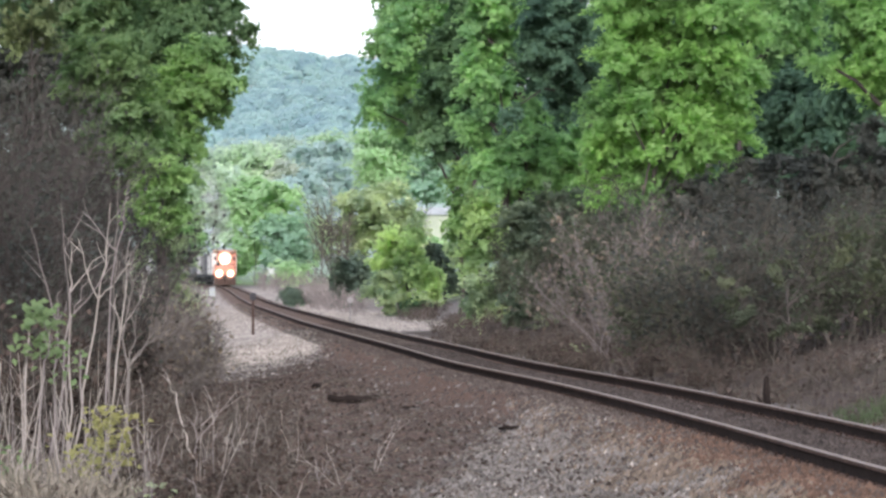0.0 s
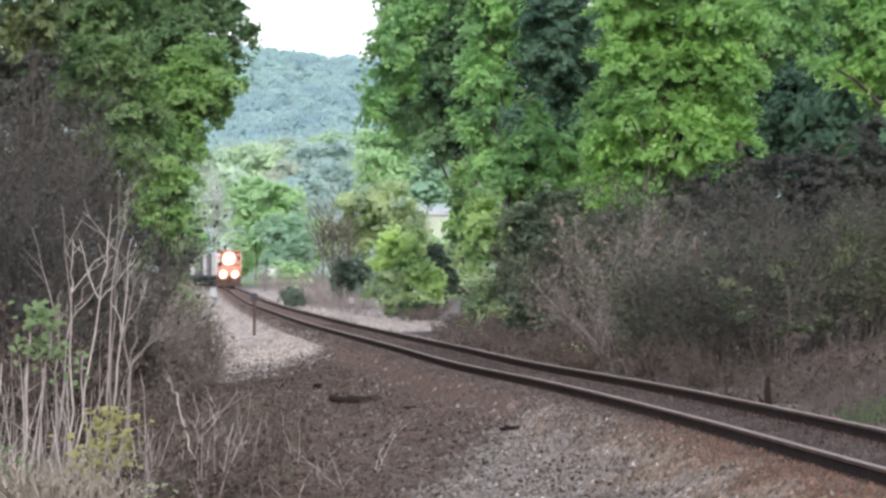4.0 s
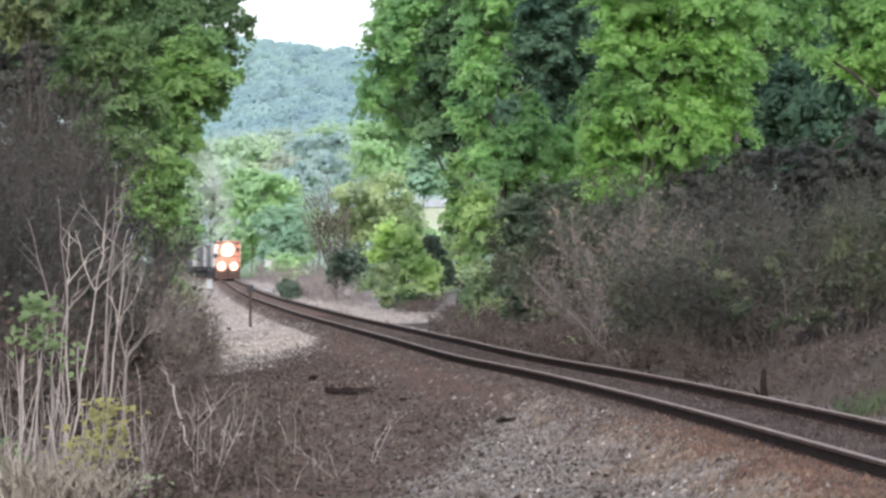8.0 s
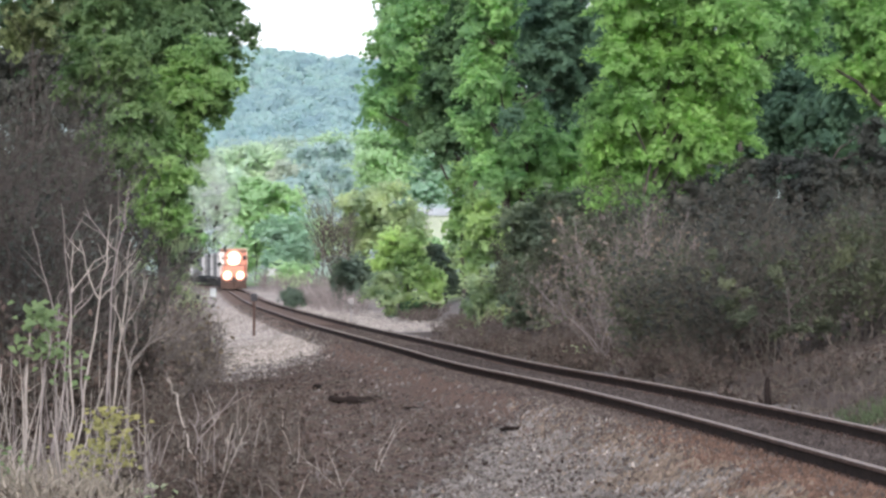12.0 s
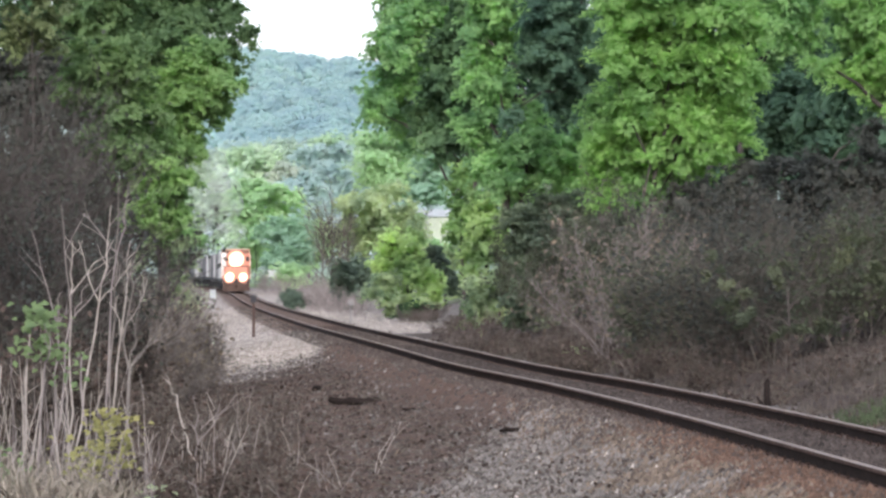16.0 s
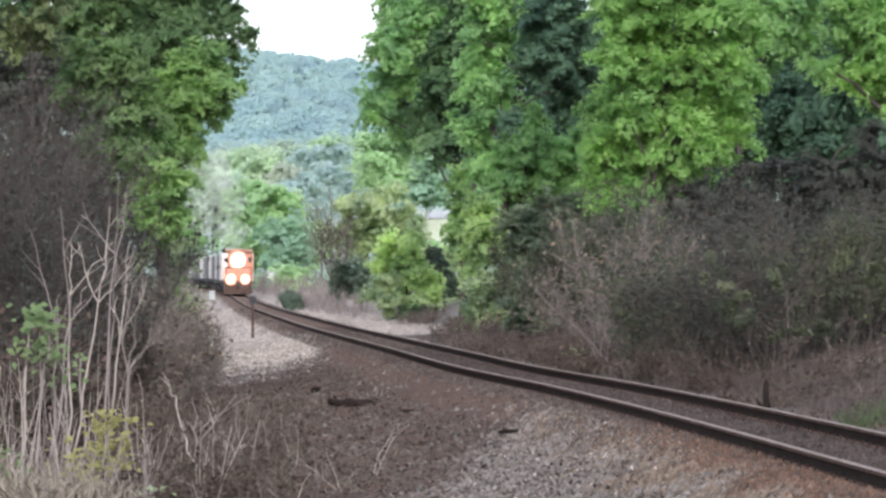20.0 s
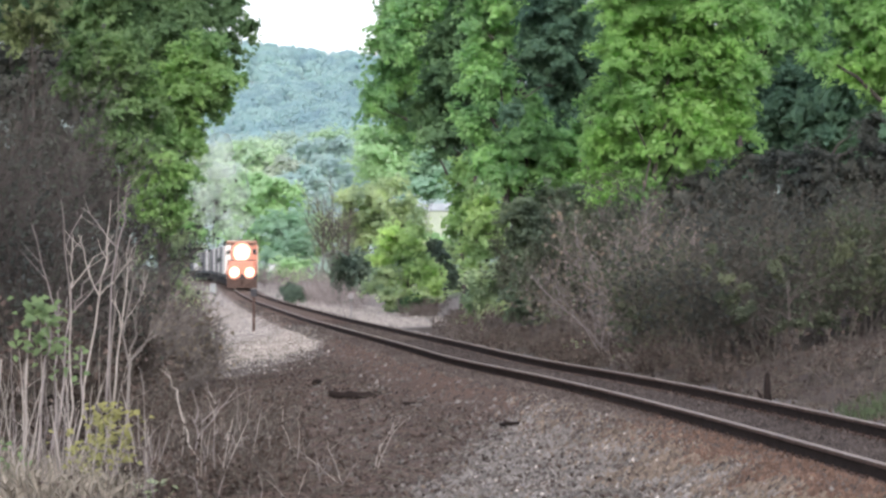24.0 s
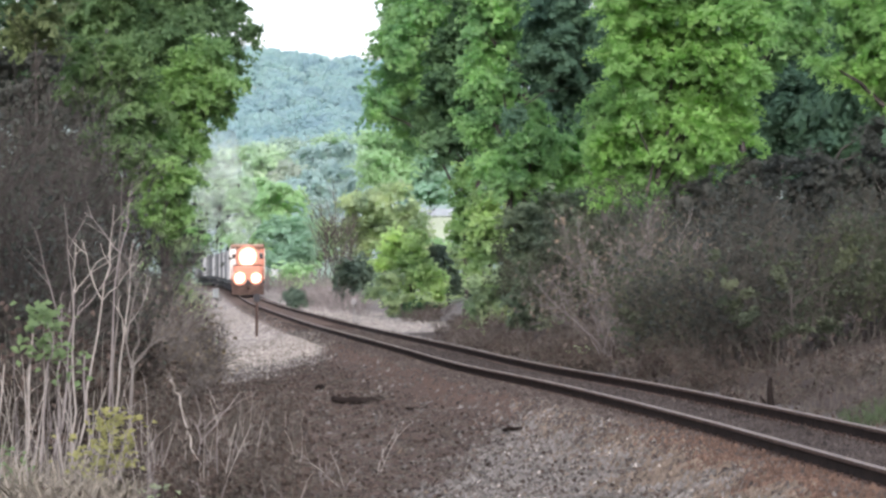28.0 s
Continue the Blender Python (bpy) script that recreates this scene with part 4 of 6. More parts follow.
shaped("tree", -6.63, 86.5, [(-0.84, 6.15, 0.44), (-0.26, 6.03, 0.49), (0.21, 5.80, 0.44), (-0.49, 5.57, 0.49), (-0.00, 5.22, 0.49), (-0.95, 5.57, 0.37), (-0.26, 4.76, 0.44), (0.23, 4.76, 0.39), (0.03, 4.29, 0.39), (0.32, 4.12, 0.32), (-0.47, 4.39, 0.30), (0.23, 3.69, 0.26), (0.58, 5.05, 0.28), (0.65, 4.27, 0.23), (1.02, 6.50, 0.26)],
       LEAF_VINE, "dark green tree in the shade of the cutting's edge", 0.0835, 0.98, 723, 0.035)
shaped("tree", -8.21, 84, [(-0.28, 6.98, 0.41), (0.17, 6.86, 0.36), (-0.51, 6.53, 0.27), (0.51, 7.06, 0.36), (-0.11, 6.33, 0.20), (0.24, 6.36, 0.18), (-0.39, 7.48, 0.56), (0.39, 7.60, 0.56)],
       LEAF_SPARSE, "branches with young green leaves over dead brush", 0.0811, 0.65, 724, 0.03)
shaped("bush", -6.34, 97, [(0.07, 2.40, 0.26), (0.24, 1.99, 0.26), (0.05, 1.62, 0.31), (-0.16, 2.01, 0.26), (0.28, 1.47, 0.26), (0.38, 1.10, 0.18), (-0.34, 2.27, 0.21), (-0.15, 2.60, 0.23), (0.28, 2.40, 0.18), (-0.60, 2.08, 0.23)],
       LEAF_OLIVE, "bush with thin pale olive leaves on bare twigs", 0.075, 0.65, 725, 0.03, category="bush")
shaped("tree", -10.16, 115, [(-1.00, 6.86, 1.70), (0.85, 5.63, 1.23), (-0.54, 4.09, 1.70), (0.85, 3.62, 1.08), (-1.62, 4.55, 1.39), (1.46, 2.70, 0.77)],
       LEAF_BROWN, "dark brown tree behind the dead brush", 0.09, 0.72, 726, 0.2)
# middle distance
shaped("bush", -1.91, 230, [(-0.68, 3.07, 0.74), (0.09, 3.44, 0.74), (0.71, 2.67, 0.68), (0.40, 1.90, 0.74), (1.29, 1.74, 0.46), (0.86, 1.13, 0.68), (1.48, 0.60, 0.49), (-0.68, 1.90, 0.74), (-1.24, 2.98, 0.56), (-0.06, 1.13, 0.62), (0.40, 3.93, 0.37), (-1.54, 2.21, 0.49), (-0.99, 3.99, 0.43)],
       LEAF_BUSH, "bright yellow-green leafy bush beside the line", 0.222, 1.17, 727, 0.07, category="bush")
shaped("bush", -2.32, 224, [(-0.80, 1.29, 0.72), (-0.20, 0.54, 0.72), (-1.19, 0.84, 0.48), (0.70, 0.24, 0.66), (-0.50, -0.21, 0.60), (1.60, -0.06, 0.54), (0.40, -0.51, 0.54)],
       LEAF_DULL, "dull olive bush beside the gravel", 0.216, 1.04, 728, 0.07, category="bush")
shaped("bush", -1.68, 219, [(-0.20, -0.35, 0.41), (0.24, -0.05, 0.35), (-0.49, -0.76, 0.32), (0.45, -0.52, 0.29)],
       LEAF_DEEP, "dark green clumps of undergrowth by the line", 0.211, 1.04, 729, 0.04, category="bush")
shaped("bush", 1.23, 200, [(0.00, -0.68, 0.38), (0.16, -0.07, 0.29), (-0.16, -1.08, 0.24)],
       LEAF_DEEP, "dark green bush by the line", 0.193, 1.04, 730, 0.04, category="bush")
shaped("bush", 0.14, 233, [(-0.64, 3.15, 0.16), (-0.67, 2.77, 0.22), (0.20, 1.84, 0.34), (0.39, 1.28, 0.41), (0.70, 1.09, 0.25)],
       LEAF_EVERGREEN, "dark green cone-shaped evergreen bush", 0.225, 1.17, 731, 0.06, category="bush")
shaped("bush", 1.1, 245, [(-0.18, 2.90, 0.59), (0.28, 1.85, 0.59), (0.48, 0.60, 0.53), (-0.57, 3.23, 0.46)],
       LEAF_DULL, "grey-green bush behind the undergrowth", 0.236, 1.04, 732, 0.05, category="bush")
shaped("tree", -4.93, 330, [(-1.44, 7.53, 1.33), (0.33, 7.76, 1.42), (1.88, 7.09, 1.06), (-0.56, 5.99, 1.42), (1.21, 5.76, 1.24), (-1.88, 5.54, 1.06), (2.67, 6.07, 0.44), (2.01, 5.01, 0.80), (-0.11, 4.44, 1.06), (-2.68, 6.78, 0.80), (-1.44, 4.22, 0.88)],
       LEAF_OLIVE, "olive green tree with thin spring leaves", 0.319, 0.98, 733, 0.12)
shaped("bush", -6.11, 280, [(0.40, 2.33, 0.68), (-0.35, 1.95, 0.56), (-0.80, 1.20, 0.45), (-0.23, 1.01, 0.60), (0.70, 1.57, 0.45), (1.08, 2.03, 0.34), (-0.80, 0.45, 0.30)],
       LEAF_EVERGREEN, "dark evergreen bush on the bank", 0.27, 1.17, 734, 0.08, category="bush")
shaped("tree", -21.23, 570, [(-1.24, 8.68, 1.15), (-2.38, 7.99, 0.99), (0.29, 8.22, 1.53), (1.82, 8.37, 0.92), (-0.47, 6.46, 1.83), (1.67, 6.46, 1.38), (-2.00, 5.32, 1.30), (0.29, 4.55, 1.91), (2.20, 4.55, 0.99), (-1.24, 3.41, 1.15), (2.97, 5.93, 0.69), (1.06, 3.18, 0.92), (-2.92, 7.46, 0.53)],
       LEAF_HAZED_DEEP, "round dark green tree by the level crossing", 0.581, 1.35, 735, 0.07)
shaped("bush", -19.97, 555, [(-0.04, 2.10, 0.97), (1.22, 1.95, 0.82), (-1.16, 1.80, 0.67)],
       LEAF_HAZED_LIGHT, "low light green bush by the level crossing", 0.565, 1.35, 736, 0.06, category="bush")
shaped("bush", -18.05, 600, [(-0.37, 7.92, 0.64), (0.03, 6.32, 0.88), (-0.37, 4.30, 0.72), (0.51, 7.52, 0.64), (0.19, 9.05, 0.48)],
       LEAF_HAZED_LIGHT, "narrow pale green bush by the level crossing", 0.611, 1.35, 737, 0.06, category="bush")
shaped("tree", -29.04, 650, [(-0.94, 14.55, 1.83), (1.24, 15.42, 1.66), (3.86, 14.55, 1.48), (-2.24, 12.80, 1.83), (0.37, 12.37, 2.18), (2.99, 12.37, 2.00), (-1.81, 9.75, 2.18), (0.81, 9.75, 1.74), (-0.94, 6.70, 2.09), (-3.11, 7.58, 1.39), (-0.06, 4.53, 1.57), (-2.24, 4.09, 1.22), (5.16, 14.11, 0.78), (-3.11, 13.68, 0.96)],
       LEAF_HAZED_LIGHT, "light green tree behind the crossing", 0.662, 1.35, 738, 0.07)
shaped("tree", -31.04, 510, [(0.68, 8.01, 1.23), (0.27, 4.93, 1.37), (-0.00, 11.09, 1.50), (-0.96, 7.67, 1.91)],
       LEAF_HAZED, "green tree at the curve of the line", 0.52, 1.2, 739, 0.07)
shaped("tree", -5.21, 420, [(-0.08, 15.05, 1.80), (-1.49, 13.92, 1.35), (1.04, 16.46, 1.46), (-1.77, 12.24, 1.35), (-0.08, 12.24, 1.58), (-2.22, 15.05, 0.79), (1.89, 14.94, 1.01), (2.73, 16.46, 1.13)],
       LEAF_HAZED_LIGHT, "hazy light green tree behind the wood", 0.428, 1.35, 740, 0.07)
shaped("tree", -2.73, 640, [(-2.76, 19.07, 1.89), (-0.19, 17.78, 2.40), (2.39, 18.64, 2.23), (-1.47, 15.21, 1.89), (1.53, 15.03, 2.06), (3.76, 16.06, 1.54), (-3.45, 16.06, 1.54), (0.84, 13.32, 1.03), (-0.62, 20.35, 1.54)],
       LEAF_HAZED_DEEP, "hazy blue-green tree behind the wood", 0.652, 1.35, 741, 0.07)
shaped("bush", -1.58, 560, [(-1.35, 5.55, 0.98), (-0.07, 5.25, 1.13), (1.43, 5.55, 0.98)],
       LEAF_HAZED_LIGHT, "light green bush before the farm building", 0.571, 1.35, 742, 0.06, category="bush")
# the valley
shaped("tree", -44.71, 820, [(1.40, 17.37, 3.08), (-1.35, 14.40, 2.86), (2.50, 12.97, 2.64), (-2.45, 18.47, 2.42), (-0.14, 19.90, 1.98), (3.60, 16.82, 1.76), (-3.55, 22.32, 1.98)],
       LEAF_HAZED, "hazy tree beyond the curve", 0.835, 1.35, 743, 0.06)
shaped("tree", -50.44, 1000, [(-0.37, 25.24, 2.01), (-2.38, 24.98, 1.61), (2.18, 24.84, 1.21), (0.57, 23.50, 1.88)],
       LEAF_HAZED_PALE, "pale green tree in the valley", 1.02, 1.35, 744, 0.07)
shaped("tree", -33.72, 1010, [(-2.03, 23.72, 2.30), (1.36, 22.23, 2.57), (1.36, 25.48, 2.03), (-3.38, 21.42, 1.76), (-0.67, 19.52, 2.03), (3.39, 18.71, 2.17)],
       LEAF_HAZED_BLUE, "hazy blue-green tree in the valley", 1.03, 1.35, 745, 0.07)
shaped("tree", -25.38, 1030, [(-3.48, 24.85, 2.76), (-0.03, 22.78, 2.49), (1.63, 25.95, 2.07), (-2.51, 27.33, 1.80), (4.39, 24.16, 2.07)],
       LEAF_HAZED_BLUE, "hazy blue-green tree in the valley", 1.05, 1.35, 746, 0.07)
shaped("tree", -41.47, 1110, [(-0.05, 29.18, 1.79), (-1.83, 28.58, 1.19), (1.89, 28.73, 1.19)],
       LEAF_HAZED_BEIGE, "pale beige tree coming into leaf in the valley", 1.13, 1.35, 747, 0.12)
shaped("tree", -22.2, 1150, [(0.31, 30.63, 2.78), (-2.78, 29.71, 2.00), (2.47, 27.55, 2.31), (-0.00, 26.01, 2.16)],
       LEAF_HAZED, "hazy green tree in the valley", 1.17, 1.35, 748, 0.07)
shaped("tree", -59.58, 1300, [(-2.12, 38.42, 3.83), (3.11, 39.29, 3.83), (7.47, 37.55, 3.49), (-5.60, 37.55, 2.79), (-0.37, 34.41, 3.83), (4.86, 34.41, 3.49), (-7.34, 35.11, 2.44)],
       LEAF_HAZED_PALE, "hazy pale green tree in the valley", 1.32, 1.35, 749, 0.07)
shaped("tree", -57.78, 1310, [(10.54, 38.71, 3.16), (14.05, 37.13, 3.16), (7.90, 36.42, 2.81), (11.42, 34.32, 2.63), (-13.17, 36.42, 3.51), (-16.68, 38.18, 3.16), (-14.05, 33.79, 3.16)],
       LEAF_HAZED_GREY, "hazy grey-green tree in the valley", 1.33, 1.35, 750, 0.07)
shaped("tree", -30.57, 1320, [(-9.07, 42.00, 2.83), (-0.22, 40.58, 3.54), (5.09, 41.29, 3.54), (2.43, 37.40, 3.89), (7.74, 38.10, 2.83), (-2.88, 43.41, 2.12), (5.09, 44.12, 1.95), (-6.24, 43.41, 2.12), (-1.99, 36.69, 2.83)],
       LEAF_HAZED_VALLEY, "hazy light green tree in the valley", 1.34, 1.35, 751, 0.07)
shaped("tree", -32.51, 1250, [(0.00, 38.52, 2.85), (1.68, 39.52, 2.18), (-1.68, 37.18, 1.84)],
       LEAF_HAZED_BLUE, "hazy dark blue-green tree in the valley", 1.27, 1.35, 752, 0.07)
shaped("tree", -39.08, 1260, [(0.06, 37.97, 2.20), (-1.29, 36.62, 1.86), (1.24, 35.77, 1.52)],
       LEAF_HAZED_BLUE, "hazy blue-green tree in the valley", 1.28, 1.35, 753, 0.07)
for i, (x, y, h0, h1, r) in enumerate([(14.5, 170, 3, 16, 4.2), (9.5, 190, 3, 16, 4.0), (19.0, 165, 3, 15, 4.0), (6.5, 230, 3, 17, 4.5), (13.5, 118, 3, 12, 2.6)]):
    grown("tree", x, y, h0, h1, r, 10, LEAF_SHADED, "dense dark green tree in the wood behind", 0.34, 0.6, 20 + i, group="wood behind the bank")

# thickets on the right bank
RIGHT = [(3.9, 92, 3.0, 0.9, 0, 41), (5.0, 78, 2.6, 0.8, 1, 42), (6.2, 76, 2.7, 0.9, 1, 43), (7.3, 74, 2.1, 0.9, 2, 44), (8.4, 77, 1.9, 1.0, 2, 45), (3.2, 116, 3.0, 0.9, 3, 46),
         (4.9, 106, 3.2, 1.1, 3, 47), (6.6, 94, 2.7, 1.1, 1, 48), (2.7, 132, 2.4, 0.8, 3, 49), (9.6, 92, 2.2, 1.2, 1, 50), (4.4, 84, 2.2, 0.8, 2, 51)]
for x, y, h, r, style, sd in RIGHT:
    lab = ("pale tangle of dead grey-brown brush", "leafless grey-brown thicket on the bank", "dead brush with a few green leaves", "dark brush with small olive leaves")[style]
    shrub("thicket", x, y, h, r, lab, sd, 34, TWIG_FAR if style == 0 else TWIG, (DRY_LEAF, LEAF_BROWN, LEAF_SHADE, LEAF_SHADE)[style], (1500, 3000, 3800, 6000)[style], 0.07, shoots=430, fine=2400, spread=0.25, rad=0.010, group="thickets on the bank")

LEFT = [(-7.0, 70, 4.2, 0.6, 71, 3), (-6.7, 76, 3.4, 0.5, 72, 3), (-6.9, 84, 2.8, 0.5, 73, 0), (-6.7, 90, 2.2, 0.5, 74, 0), (-7.3, 98, 2.6, 0.6, 75, 1), (-9.2, 112, 2.8, 0.7, 76, 1), (-8.6, 80, 6.0, 0.8, 77, 3),
        (-9.6, 90, 6.2, 0.8, 78, 3), (-8.2, 88, 5.2, 0.6, 92, 3), (-6.1, 80, 2.7, 0.4, 93, 2), (-6.1, 87, 2.2, 0.4, 94, 2), (-6.2, 93, 1.9, 0.4, 95, 2), (-10.6, 130, 2.4, 0.7, 79, 1), (-6.3, 72, 1.7, 0.4, 80, 0), (-6.2, 62, 1.9, 0.5, 81, 0), (-5.5, 66, 1.4, 0.5, 82, 0), (-6.2, 80, 1.8, 0.5, 84, 0), (-6.9, 104, 1.8, 0.5, 85, 1), (-7.7, 74, 5.6, 0.6, 83, 3)]
LEFT += [(-5.55, 88, 1.8, 0.3, 96, 2), (-5.4, 92, 1.5, 0.3, 97, 2), (-5.7, 84, 1.7, 0.35, 98, 2)]
LEFT += [(-9.5, 150, 1.6, 0.6, 86, 1), (-8.6, 134, 1.5, 0.5, 87, 1), (-11.5, 185, 1.9, 0.7, 88, 1), (-14.7, 230, 2.2, 0.8, 89, 1), (-19.2, 300, 2.4, 1.0, 90, 1), (-7.5, 118, 1.5, 0.5, 91, 1)]
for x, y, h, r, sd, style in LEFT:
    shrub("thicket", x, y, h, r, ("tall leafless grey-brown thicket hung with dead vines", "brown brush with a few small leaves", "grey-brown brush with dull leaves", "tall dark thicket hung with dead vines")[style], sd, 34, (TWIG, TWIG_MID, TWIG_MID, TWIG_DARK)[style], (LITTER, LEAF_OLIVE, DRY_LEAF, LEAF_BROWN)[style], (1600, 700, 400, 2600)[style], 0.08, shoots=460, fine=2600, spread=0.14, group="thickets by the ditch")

# weeds and saplings in front
rng = np.random.default_rng(90)
for i in range(34):
    x, y = -5.3 + 2.7 * (i / 33) + rng.uniform(-0.12, 0.12), rng.uniform(45, 56)
    hgt = float(np.interp(x, [-5.3, -4.2, -3.4, -2.6], [2.2, 2.2, 1.5, 1.0])) * rng.uniform(0.5, 1.1)
    shrub("dry_weed", x, y, hgt, 0.08, "tall bleached dry weed stalk", 100 + i, 2, STALK if i % 3 else TWIG_FAR, None, 0, spread=0.06, shoots=5, fine=2, rad=rng.uniform(0.006, 0.013), category="weed", group="dry weeds", bend=0.045)
for i, (x, y, hgt) in enumerate([(-1.15, 50, 0.9), (-1.3, 49, 0.6), (-0.9, 52, 0.95), (-2.2, 53, 0.8), (-2.5, 60, 1.0), (-2.7, 58, 1.1), (-1.7, 48, 0.5), (-2.1, 47, 0.5), (-2.9, 62, 1.2), (-1.5, 51, 0.5), (-7.3, 140, 1.7), (-7.5, 141, 1.5), (-7.2, 137, 1.3), (-2.4, 50, 0.7), (-1.9, 55, 0.8)]):
    shrub("dry_weed", x, y, hgt, 0.06, "short dry stalk at the ballast's edge", 140 + i, 2, TWIG_FAR if i % 2 else STALK, None, 0, spread=0.2, shoots=5, fine=2, rad=0.008, category="weed", group="dry weeds")
for i in range(10):
    x, y = rng.uniform(-5.3, -3.3), rng.uniform(45, 55)
    shrub("dry_weed", x, y, rng.uniform(1.1, 2.5), 0.04, "tall straight bleached weed stalk", 680 + i, 1, STALK, None, 0, spread=0.05, shoots=3, fine=2, rad=rng.uniform(0.009, 0.017), category="weed", group="dry weeds", bend=0.03)
for i in range(22):
    x, y = rng.uniform(-3.6, -1.7), rng.uniform(46, 60)
    shrub("dead_stem", x, y, rng.uniform(0.5, 1.15), 0.05, "thin dead grey-brown stem among the brambles", 640 + i, 1, (TWIG_MID, TWIG, TWIG)[i % 3], None, 0, spread=0.12, shoots=4, fine=2, rad=rng.uniform(0.005, 0.010), category="weed", group="dead stems", bend=0.07)


def sapling(x, y, lean, fork, forks, r, seed, mat):
    """A bare stem up to its fork, and straight branches from there: sideways slope and length of each."""
    rng = np.random.default_rng(seed)
    t = thing("bare_sapling", x, y, at_ground(x, y), "thin bare grey sapling with forked branches" if forks else "straight bare grey stem among the weeds", "sapling", "bare saplings")
    k = np.linspace(0, 1, 7)[:, None]
    p = k * np.array([[lean * fork, rng.uniform(-0.1, 0.1), fork + 0.15]]) + np.array([[0, 0, -0.15]]) + rng.normal(0, 0.022, (7, 3)) * (k > 0)
    v, f = tubes(p[None], np.linspace(r, r * 0.72, 7)[None], 7)
    child(new("stem", mesh_from("stem", v, f, [mat], smooth=True)), t)
    for slope, length in forks:
        d = np.array([slope, rng.uniform(-0.2, 0.2), 1.0])
        d = d / np.linalg.norm(d) * length
        kk = np.linspace(0, 1, 6)[:, None]
        q = p[-1] + kk * d + np.array([[0, 0, 0.10 * length]]) * kk ** 2 + rng.normal(0, 0.018, (6, 3)) * (kk > 0)
        v, f = tubes(q[None], np.linspace(r * 0.7, r * 0.28, 6)[None], 6)
        child(new("branch", mesh_from("branch", v, f, [mat], smooth=True)), t)
        for c in range(2):
            s = q[int(rng.integers(2, 5))]
            e = s + np.array([slope + rng.choice([-0.6, 0.6]), rng.uniform(-0.3, 0.3), 1.0]) * length * rng.uniform(0.2, 0.4)
            w = np.stack([s, (s + e) / 2 + rng.normal(0, 0.012, 3), e])
            v, f = tubes(w[None], np.array([[r * 0.32, r * 0.25, r * 0.15]]), 5)
            child(new("twig", mesh_from("twig", v, f, [mat], smooth=True)), t)


for i, (x, y, lean, fork, forks) in enumerate([
        (-5.44, 58, 0.15, 2.1, [(-0.08, 1.5), (0.45, 0.5), (0.9, 0.9)]), (-5.15, 58, 0.17, 2.4, [(0.15, 1.2), (-0.4, 0.8), (1.0, 0.65)]), (-4.6, 58, 0.03, 2.6, [(0.05, 1.4), (0.35, 0.5)]),
        (-5.5, 59, 0.05, 2.0, [(-0.3, 1.3), (0.5, 0.5), (0.1, 0.4)]), (-4.65, 58, 0.1, 1.9, [(0.1, 1.2), (0.6, 0.8), (-0.15, 0.5)]), (-4.3, 58, -0.03, 1.5, [(0.9, 0.8), (0.15, 0.9), (0.75, 1.1)]),
        (-4.8, 57, -0.05, 1.7, []), (-5.65, 57, 0.02, 2.2, []), (-4.25, 56, 0.02, 2.3, [(0.1, 0.7), (-0.2, 0.5)]), (-3.05, 52, 0.03, 0.6, [(0.9, 0.7), (-0.1, 0.5), (0.6, 0.5)]),
        (-3.1, 54, -0.3, 1.0, [(-0.4, 0.4)]), (-2.75, 53, 0.2, 0.7, [(0.5, 0.5), (0.0, 0.5)]), (-4.86, 60, 0.06, 3.0, [(0.2, 0.95), (-0.9, 0.7)]), (-5.34, 60, 0.02, 2.45, [(0.1, 0.7), (0.9, 0.9)]), (-5.05, 50, 0.05, 1.9, []), (-4.75, 49, 0.08, 1.7, [(0.2, 0.4)]), (-5.2, 48, 0.1, 1.6, []), (-4.45, 49, -0.06, 1.5, []), (-4.0, 50, 0.3, 0.9, [])]):
    sapling(x, y, lean, fork, forks, 0.017 if y > 55 else 0.014, 180 + i, (TWIG_FAR, STALK, TWIG_MID)[i % 3])


# low brambles between the weeds and along the foot of the bank
LOW = [(-3.6, 54, 1.0, 0.5), (-3.1, 57, 0.9, 0.5), (-2.7, 61, 0.9, 0.5), (-3.5, 62, 1.2, 0.5), (-4.2, 64, 1.4, 0.6), (-2.4, 54, 0.55, 0.4), (-4.8, 63, 1.5, 0.6), (-3.0, 50, 0.6, 0.4), (-3.3, 68, 0.8, 0.5), (-4.4, 72, 1.0, 0.5)]
lr = np.random.default_rng(557)
LOW += [(float(track_x(y)) + 2.8 + lr.uniform(0, 1.8), y, lr.uniform(0.35, 1.25), lr.uniform(0.5, 0.9)) for y in lr.uniform(62, 142, 20)]
LOW += [(float(track_x(y)) + 2.3 + lr.uniform(0, 1.0), y, lr.uniform(0.3, 0.8), lr.uniform(0.4, 0.7)) for y in lr.uniform(66, 125, 16)]
LOW += [(float(track_x(y)) + 5.2 + lr.uniform(0, 3.2), y, lr.uniform(0.5, 1.0), lr.uniform(0.7, 1.1)) for y in lr.uniform(165, 222, 12)]
LOW += [(-2.5, 50, 0.6, 0.45), (-2.0, 49, 0.5, 0.4), (-2.9, 52, 0.7, 0.45), (-1.7, 52, 0.45, 0.4), (-2.3, 56, 0.6, 0.45), (-2.8, 58, 0.7, 0.5)]
LOW += [(-4.6, 46, 0.5, 0.4), (-3.9, 45.5, 0.45, 0.4), (-3.3, 46, 0.5, 0.4), (-2.8, 47, 0.45, 0.35), (-4.3, 50, 0.8, 0.5), (-3.7, 51, 0.7, 0.5)]
